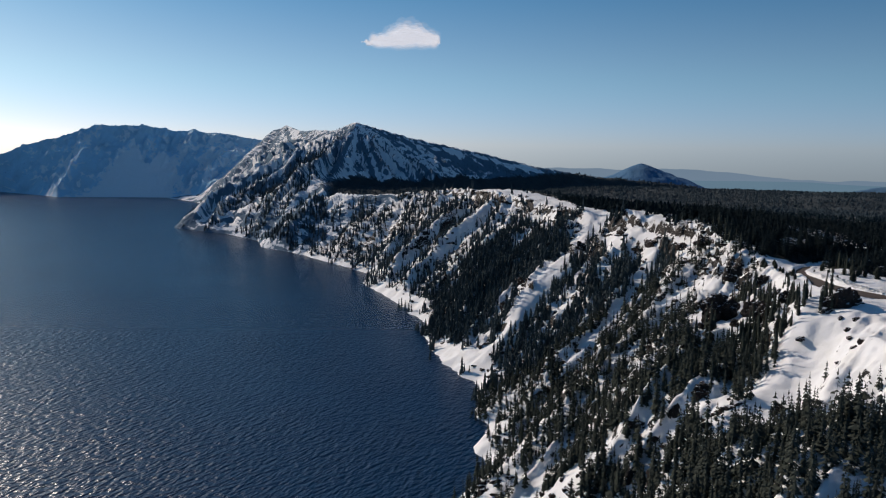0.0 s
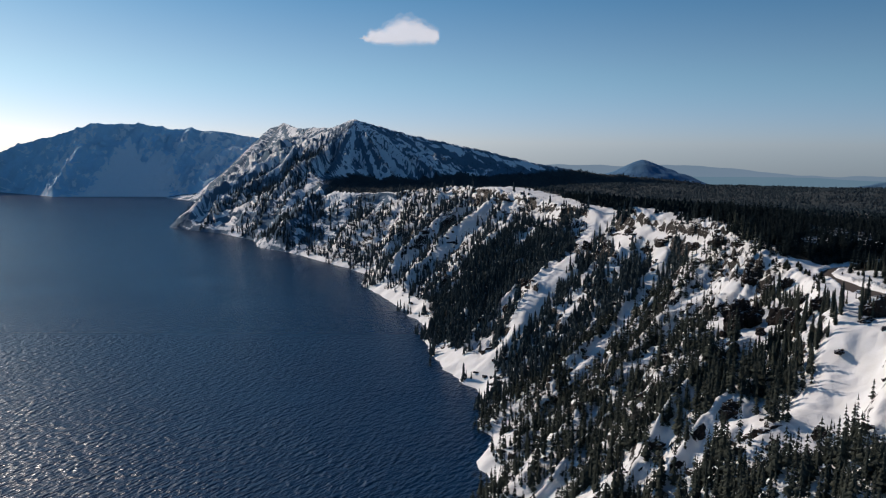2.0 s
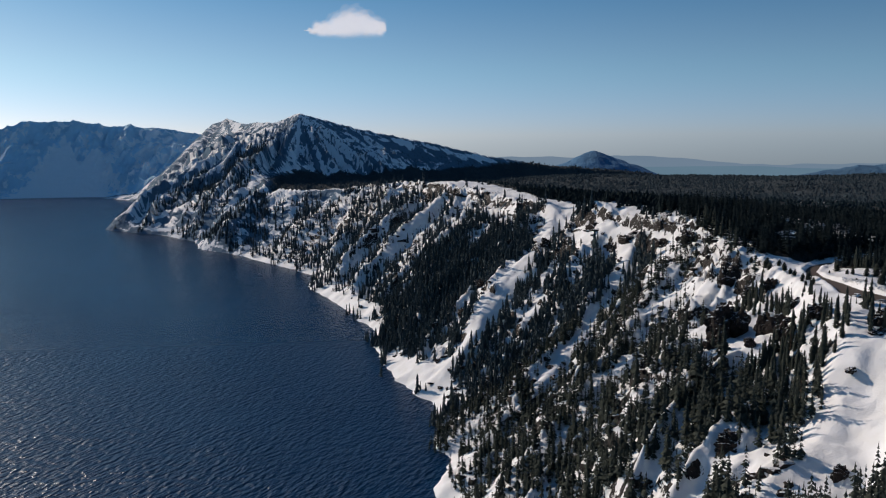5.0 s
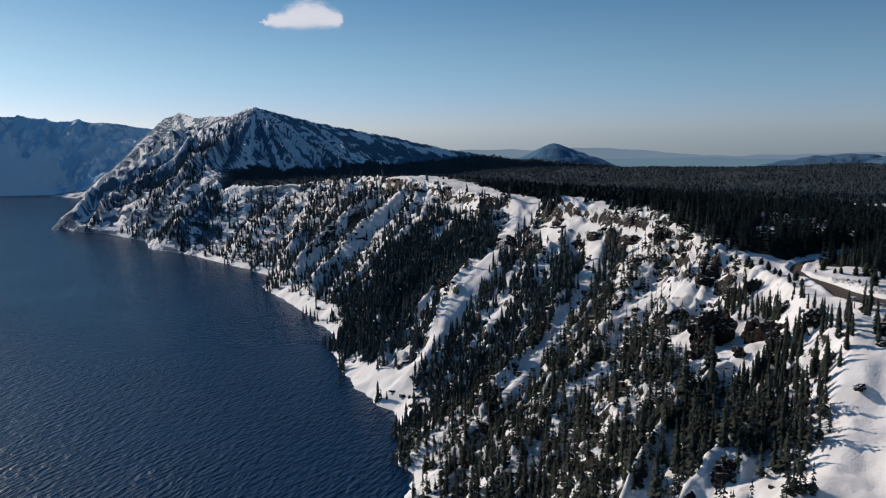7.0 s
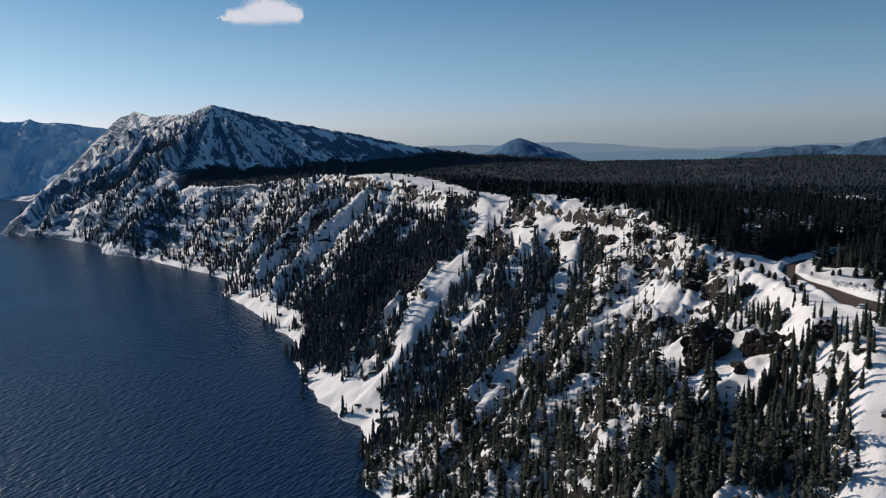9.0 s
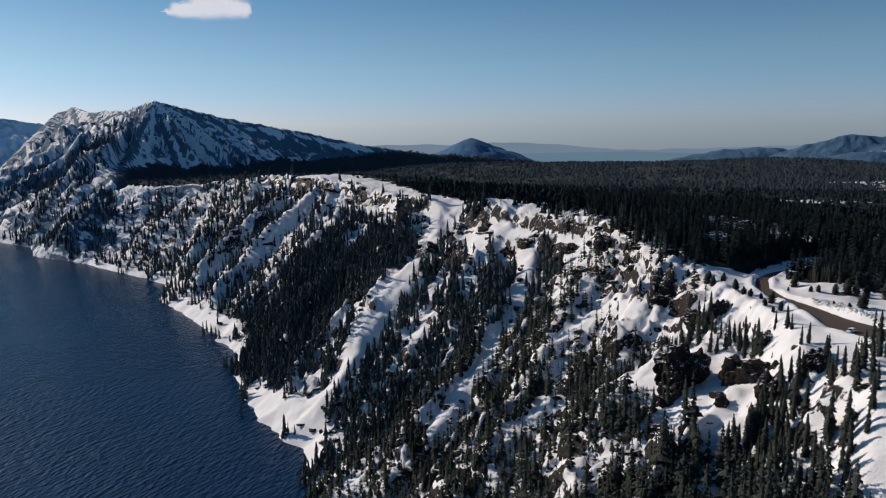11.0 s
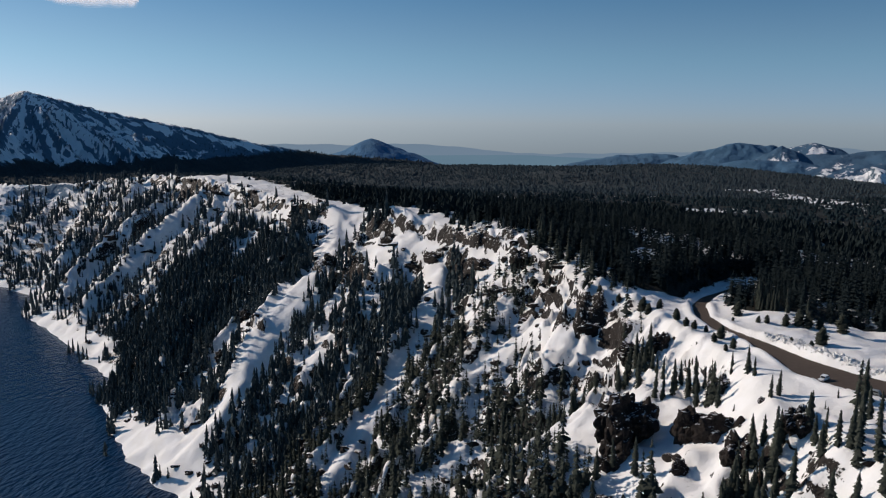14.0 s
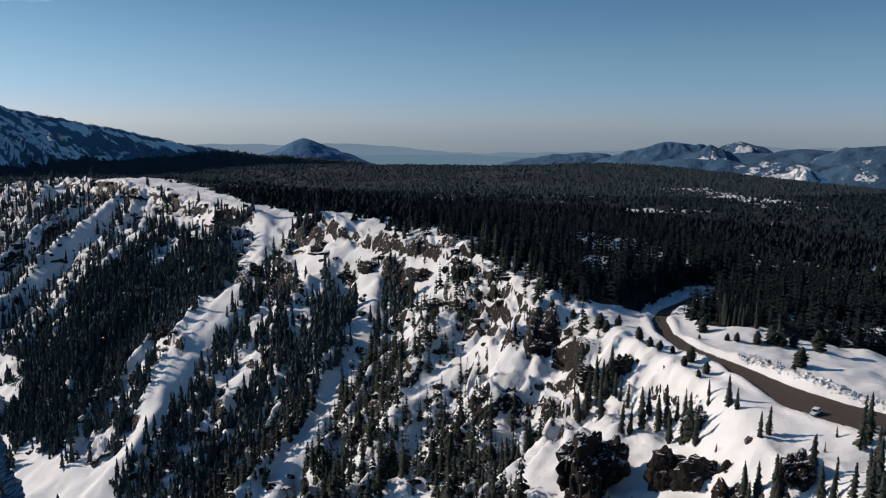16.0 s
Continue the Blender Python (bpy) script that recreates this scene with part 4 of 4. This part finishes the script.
BOWL_TREES = [(179, 436, 15.4), (187, 441, 15.7), (183, 428, 15.2), (199, 449, 12.1), (198, 413, 14), (200, 409, 14), (230, 440, 14), (194, 402, 12), (170, 424, 14.7), (171, 432, 12.6), (176, 398, 9.2), (172, 404, 13), (164, 380, 15), (160, 385, 14), (156, 376, 15), (168, 388, 13), (172, 392, 12), (166, 383, 11), (176, 389, 9), (180, 394, 10), (184, 398, 11), (188, 397, 9), (186, 410, 9.6), (206, 403, 12), (209, 398, 10), (203, 397, 11), (212, 406, 9), (213, 412, 12), (216, 416, 10), (219, 425, 9), (222, 431, 11)]
near_trees()


# ---- rock outcrops ----
def capped_rock_material():
    n = Nodes("snow_capped_rock", 0.9)
    rock = n.mix(n.range(n.noise(0.5, 7, rough=0.65), 0.3, 0.75), (0.013, 0.0105, 0.010), (0.056, 0.043, 0.037))
    white = n.range(n.math("ADD", n.upness(), n.math("MULTIPLY", n.math("SUBTRACT", n.noise(0.5, 5), 0.5), 0.4)), 0.86, 0.91)
    n.colour(n.mix(white, rock, (0.84, 0.84, 0.85)))
    n.bump(n.math("ADD", n.noise(0.7, 7), n.noise(2.5, 4)), 1.0, 1.0)
    return n.mat


CAPPED = capped_rock_material()


def rock_mesh(name, seed, detail=4):
    """A broken block, about one unit in radius."""
    bm = bmesh.new()
    bmesh.ops.create_icosphere(bm, subdivisions=detail, radius=1.0)
    shift = Vector((seed * 7.3, seed * 3.1, seed * 5.7))
    for v in bm.verts:
        p = v.co.normalized()
        cell = noise.cell_vector(p * 2.1 + shift)
        big = noise.noise(p * 1.3 + shift) * 0.45
        chip = (noise.voronoi((p * 1.7 + shift))[0][1] - noise.voronoi((p * 1.7 + shift))[0][0]) * 0.42
        fine = noise.fractal(p * 5 + shift, 0.7, 2.1, 5) * 0.10
        v.co = p * (0.8 + big + chip + fine + 0.02 * cell.x)
    mesh = bpy.data.meshes.new(name)
    bm.to_mesh(mesh)
    bm.free()
    mesh.materials.append(CAPPED)
    return mesh


def outcrops():
    shapes = [rock_mesh("rock_outcrop", k, 5) for k in range(6)]
    label = "dark brown volcanic crag with snow on its ledges"
    # place, length, width, height, turn
    rows = [(187, 498, 13, 8, 13, 20, 137), (194, 494, 10, 6, 9, 40, 138), (181, 490, 9, 7, 13, 60, 131), (177, 486, 7, 6, 10, 0, 126), (189, 469, 3, 7, 6, 15, 132), (202, 480, 8, 6, 10, -60, 139), (204, 469, 9, 6, 9, -30, 141), (207, 463, 9, 6, 9, -60, 141), (185, 463, 4, 3, 5, 0), (222, 489, 9, 5, 4, 25), (197, 500, 4, 3, 7, 90), (236, 543, 7, 5, 7, 20), (219, 404, 15, 8, 13, 20), (226, 408, 8, 6, 7, 70), (229, 556, 8, 6, 6, 30),
            (222, 566, 8, 6, 6, 60), (234, 597, 8, 6, 5, 10), (216, 590, 6, 5, 5, 0), (212, 566, 6, 5, 5, 0), (232, 520, 2.5, 2, 1.6, 0), (214, 462, 2, 2, 1.5, 0), (197, 452, 9, 6, 8, 50), (190, 443, 7, 6, 6, 0), (206, 440, 9, 5, 6, 30),
            (188, 384, 5, 2.5, 1.8, 30), (206, 396, 6, 3, 2.5, 15), (158, 340, 4, 3, 4, 0), (148, 331, 5, 4, 6, 0), (205, 372, 3, 2, 2, 0), (212, 378, 4, 2, 2, 20), (200, 362, 3, 1.6, 1.4, 60), (194, 346, 2.4, 2, 1.6, 0), (207, 384, 3.4, 1.5, 1.5, 40), (190, 352, 2, 1.2, 1.2, 10), (160, 500, 7, 5, 5, 20), (150, 506, 7, 6, 6, 0), (166, 474, 6, 5, 5, 0), (152, 440, 9, 7, 8, 0), (140, 385, 8, 6, 8, 0),
            (247, 700, 12, 7, 8, 80), (240, 742, 14, 6, 8, 100), (228, 800, 14, 6, 8, 100), (214, 860, 12, 7, 8, 110), (190, 915, 8, 8, 10, 0), (176, 905, 9, 7, 9, 100), (150, 960, 9, 8, 12, 0), (112, 925, 9, 8, 11, 40), (88, 892, 8, 7, 9, 0)]
    for k, (x, y, a, b, c, turn, *level) in enumerate(rows):
        ob = new("rock_outcrop", shapes[k % 6])
        z = float(height(np.array([float(x)]), np.array([float(y)]))[0])
        z = level[0] if level else z - 0.1 * c
        ob.matrix_basis = pose(x, y, z, 0, 0, turn) @ Matrix.Diagonal((a * 0.8, b * 0.8, c * 0.8, 1))
        tagged(ob, label if c > 3 else "small dark boulder sticking out of the snow", "rock", "rock outcrops")


outcrops()


def scattered_rocks():
    """Stones and ledges that break through the snow of the slope."""
    rng = np.random.default_rng(31)
    x, y = rng.uniform(-60, 262, 3600), np.exp(rng.uniform(math.log(300), math.log(1500), 3600))
    s = (x - shore_x(y)) / (rim_x(y) - shore_x(y))
    dc, db, dr = along(x, y, CHUTE)[0], along(x, y, BOWL)[0], along(x, y, ROAD)[0]
    m = (s > 0.08) & (s < 1.03) & (dc > 13) & (db > 12) & (dr > 22) & (fbm(x / 35, y / 35, 33, 3) > -0.1) & ~((s > 0.84) & (y < 640) & (rng.uniform(0, 1, len(x)) < 0.8)) & ~((np.abs(x - 196) < 30) & (np.abs(y - 490) < 55))
    x, y = x[m], y[m]
    z = height(x, y)
    shapes = []
    for k in range(5):
        mesh = rock_mesh("stone", 50 + k, 2)
        shapes.append((np.array([tuple(v.co) for v in mesh.vertices]), np.array([tuple(p.vertices) for p in mesh.polygons])))
        bpy.data.meshes.remove(mesh)
    points, faces, count = [], [], 0
    for k in range(len(x)):
        verts, tris = shapes[k % 5]
        size = rng.lognormal(0.55, 0.45, 3).clip(0.6, 5.0) * (1.0 + y[k] / 1500)
        size[2] = min(size[2], 0.9 * min(size[0], size[1]))
        turn = rng.uniform(0, 6.28)
        px, py = verts[:, 0] * size[0], verts[:, 1] * size[1]
        points.append(np.stack([x[k] + px * math.cos(turn) - py * math.sin(turn), y[k] + px * math.sin(turn) + py * math.cos(turn), z[k] + verts[:, 2] * size[2]], 1))
        faces.append(tris + count)
        count += len(verts)
    mesh = bpy.data.meshes.new("scattered_rocks")
    fill(mesh, np.concatenate(points), np.concatenate(faces))
    mesh.materials.append(CAPPED)
    tagged(new("scattered_rocks", mesh), "dark stones breaking through the slope's snow", "rocks", kind="stuff")


scattered_rocks()


# ---- broken snow thrown up by the plough ----
def snow_blocks():
    rng = np.random.default_rng(77)
    corners = np.array([(a, b, c) for a in (-1, 1) for b in (-1, 1) for c in (-1, 1)], float)
    sides = np.array([(0, 1, 3, 2), (4, 6, 7, 5), (0, 4, 5, 1), (2, 3, 7, 6), (0, 2, 6, 4), (1, 5, 7, 3)])
    points, faces, count = [], [], 0
    while count < 1900:
        y = rng.uniform(412, 512)
        dist = rng.uniform(0.8, 9.5)
        x = np.interp(y, [p[1] for p in ROAD], [p[0] for p in ROAD]) + np.interp(y, [p[1] for p in ROAD], ROAD_WIDTH) / 2 * 1.05 + dist
        size = rng.lognormal(-1.55, 0.45)
        turn = Euler((rng.uniform(0, 3), rng.uniform(0, 3), rng.uniform(0, 3))).to_matrix()
        shape = (corners * rng.uniform(0.5, 1.2, (8, 3)) * size) @ np.array(turn).T
        z = float(height(np.array([x]), np.array([y]))[0])
        points.append(shape + (x, y, z + 0.15 * size))
        faces.append(sides + 8 * count)
        count += 1
    mesh = bpy.data.meshes.new("snow_blocks")
    fill(mesh, np.concatenate(points), np.concatenate(faces))
    mesh.materials.append(plain_material("grimy_snow", (0.62, 0.6, 0.57), (0.85, 0.85, 0.85), 0.9, 0.8, 0.1))
    tagged(new("snow_blocks", mesh), "broken lumps of ploughed snow along the road", "snow bank", kind="stuff")


snow_blocks()


# ---- cars on the road ----
def boxed(x0, x1, y0, y1, z0, z1, bevel=0.1, inset=(0, 0, 0)):
    bm = bmesh.new()
    bmesh.ops.create_cube(bm, size=1.0)
    for v in bm.verts:
        top = v.co.z > 0
        v.co = Vector(((x0 if v.co.x < 0 else x1), (y0 if v.co.y < 0 else y1), (z1 if top else z0)))
        if top:
            v.co.x += inset[0] if v.co.x == x0 else -inset[1]
            v.co.y += inset[2] if v.co.y == y0 else -inset[2]
    bmesh.ops.bevel(bm, geom=bm.edges[:], offset=bevel, segments=2, affect="EDGES", clamp_overlap=True)
    return bm


def car(name, label, paint, x, y, heading):
    def piece(title, bm, material, parent, note=""):
        mesh = bpy.data.meshes.new(title)
        bm.to_mesh(mesh)
        bm.free()
        mesh.materials.append(material)
        ob = new(title, mesh)
        ob.parent = parent
        return tagged(ob, note) if note else ob

    root = tagged(new(name), label, "car", "parked cars")
    piece("body", boxed(-2.3, 2.3, -0.92, 0.92, 0.35, 0.95, 0.14), paint, root)
    cabin = piece("cabin", boxed(-2.0, 1.0, -0.86, 0.86, 0.93, 1.62, 0.1, (0.25, 0.6, 0.14)), paint, root)
    piece("windscreen", boxed(0.55, 0.97, -0.72, 0.72, 1.0, 1.5, 0.03, (0.0, 0.36, 0.08)), GLASS, cabin, "dark windscreen")
    for side in (-1, 1):
        piece("side_window", boxed(-1.6, 0.3, side * 0.80 - 0.06, side * 0.80 + 0.06, 1.08, 1.46, 0.03, (0.1, 0.2, 0.0)), GLASS, cabin, "dark side window")
        piece("headlight", boxed(2.2, 2.33, side * 0.68 - 0.16, side * 0.68 + 0.16, 0.66, 0.82, 0.03), GLASS, root, "headlight")
        for end in (-1.45, 1.45):
            bm = bmesh.new()
            bmesh.ops.create_cone(bm, cap_ends=True, segments=18, radius1=0.34, radius2=0.34, depth=0.24, matrix=pose(end, side * 0.86, 0.34, 90))
            bmesh.ops.bevel(bm, geom=[e for e in bm.edges if abs(e.verts[0].co.y - e.verts[1].co.y) < 0.01], offset=0.04, segments=2, affect="EDGES")
            piece("wheel", bm, TYRE, root, "black wheel")
    root.matrix_basis = pose(x, y, float(road_z(np.array(float(y)))) + 0.03, 0, 0, heading)


GLASS = plain_material("dark_car_glass", (0.01, 0.012, 0.014), (0.015, 0.018, 0.02), 1.0, 0.08)
TYRE = plain_material("black_rubber", (0.012, 0.012, 0.012), (0.02, 0.02, 0.02), 8.0, 0.8)
car("white_car", "white car parked on the shoulder of the mountain road", plain_material("white_car_paint", (0.78, 0.79, 0.8), (0.82, 0.82, 0.82), 2.0, 0.3), 236.4, 460.5, 200)
car("grey_car", "grey car parked at the snowy edge of the road", plain_material("grey_car_paint", (0.2, 0.21, 0.22), (0.25, 0.26, 0.27), 2.0, 0.3), 238.0, 444.0, 112)


# ---- the small cloud ----
def vapour(dense):
    n = Nodes("glowing_vapour", 1.0)
    tree = n.tree
    thin, white = tree.nodes.new("ShaderNodeBsdfTransparent"), tree.nodes.new("ShaderNodeBsdfDiffuse")
    white.inputs[0].default_value = (0.9, 0.9, 0.9, 1)
    body, veil = tree.nodes.new("ShaderNodeMixShader"), tree.nodes.new("ShaderNodeMixShader")
    body.inputs[0].default_value = 0.75
    # the cloud's sunlit white is painted in as emission
    glow = tree.nodes.new("ShaderNodeEmission")
    glow.inputs[0].default_value = (0.90, 0.82, 0.82, 1)
    tree.links.new(white.outputs[0], body.inputs[1])
    tree.links.new(glow.outputs[0], body.inputs[2])
    veil.inputs[0].default_value = dense
    tree.links.new(thin.outputs[0], veil.inputs[1])
    tree.links.new(body.outputs[0], veil.inputs[2])
    tree.links.new(veil.outputs[0], tree.nodes["Material Output"].inputs[0])
    return n.mat


def cloud(x, y, z, wide):
    """A puff of nested thin shells, so that its rim is soft."""
    rng = np.random.default_rng(5)
    lumps = [(u, rng.uniform(-0.08, 0.08), rng.uniform(-0.02, 0.03) + 0.085 * math.exp(-((u - 0.12) / 0.26) ** 2), rng.uniform(0.10, 0.15) * (1 - 0.82 * (abs(u - 0.05) / 0.5) ** 1.4)) for u in np.linspace(-0.46, 0.45, 34)]
    bm = bmesh.new()
    rings, sides = 90, 48
    for shell, swell in enumerate((1.5, 1.2, 0.95, 0.7)):
        grid = []
        for i in range(rings):
            u = -0.52 + 1.03 * i / (rings - 1)
            row = []
            for j in range(sides):
                a = 2 * math.pi * j / sides
                p = Vector((0, math.cos(a), math.sin(a)))
                r = 0.004
                for lx, ly, lz, lr in lumps:
                    q = lr * lr * swell * swell - (u - lx) ** 2
                    if q > 0:
                        off = p.y * ly + p.z * lz
                        inner = off * off - (ly * ly + lz * lz) + q
                        if inner > 0:
                            r = max(r, off + math.sqrt(inner))
                r *= 1 + 0.22 * noise.fractal(Vector((u * 9 + swell * 3, p.y * 1.2, p.z * 1.2)), 0.9, 2.0, 3)
                w = p * r
                w.z = max(w.z, -0.045 * swell + 0.012 * noise.noise(Vector((u * 9, p.y, 3))))
                row.append(bm.verts.new((u, w.y * 1.4, w.z)))
            grid.append(row)
        for i in range(rings - 1):
            for j in range(sides):
                bm.faces.new((grid[i][j], grid[i][(j + 1) % sides], grid[i + 1][(j + 1) % sides], grid[i + 1][j])).material_index = shell
    mesh = bpy.data.meshes.new("backdrop_cloud")
    bm.to_mesh(mesh)
    bm.free()
    for f in mesh.polygons:
        f.use_smooth = True
    for dense in (0.06, 0.13, 0.25, 0.5):
        mesh.materials.append(vapour(dense))
    ob = new("backdrop_cloud", mesh)
    ob.matrix_basis = pose(x, y, z) @ Matrix.Scale(wide, 4)
    tagged(ob, "small white cumulus puff alone in the sky, with added glow", "cloud", kind="structure")


cloud(-150, 4071, 748, 385)
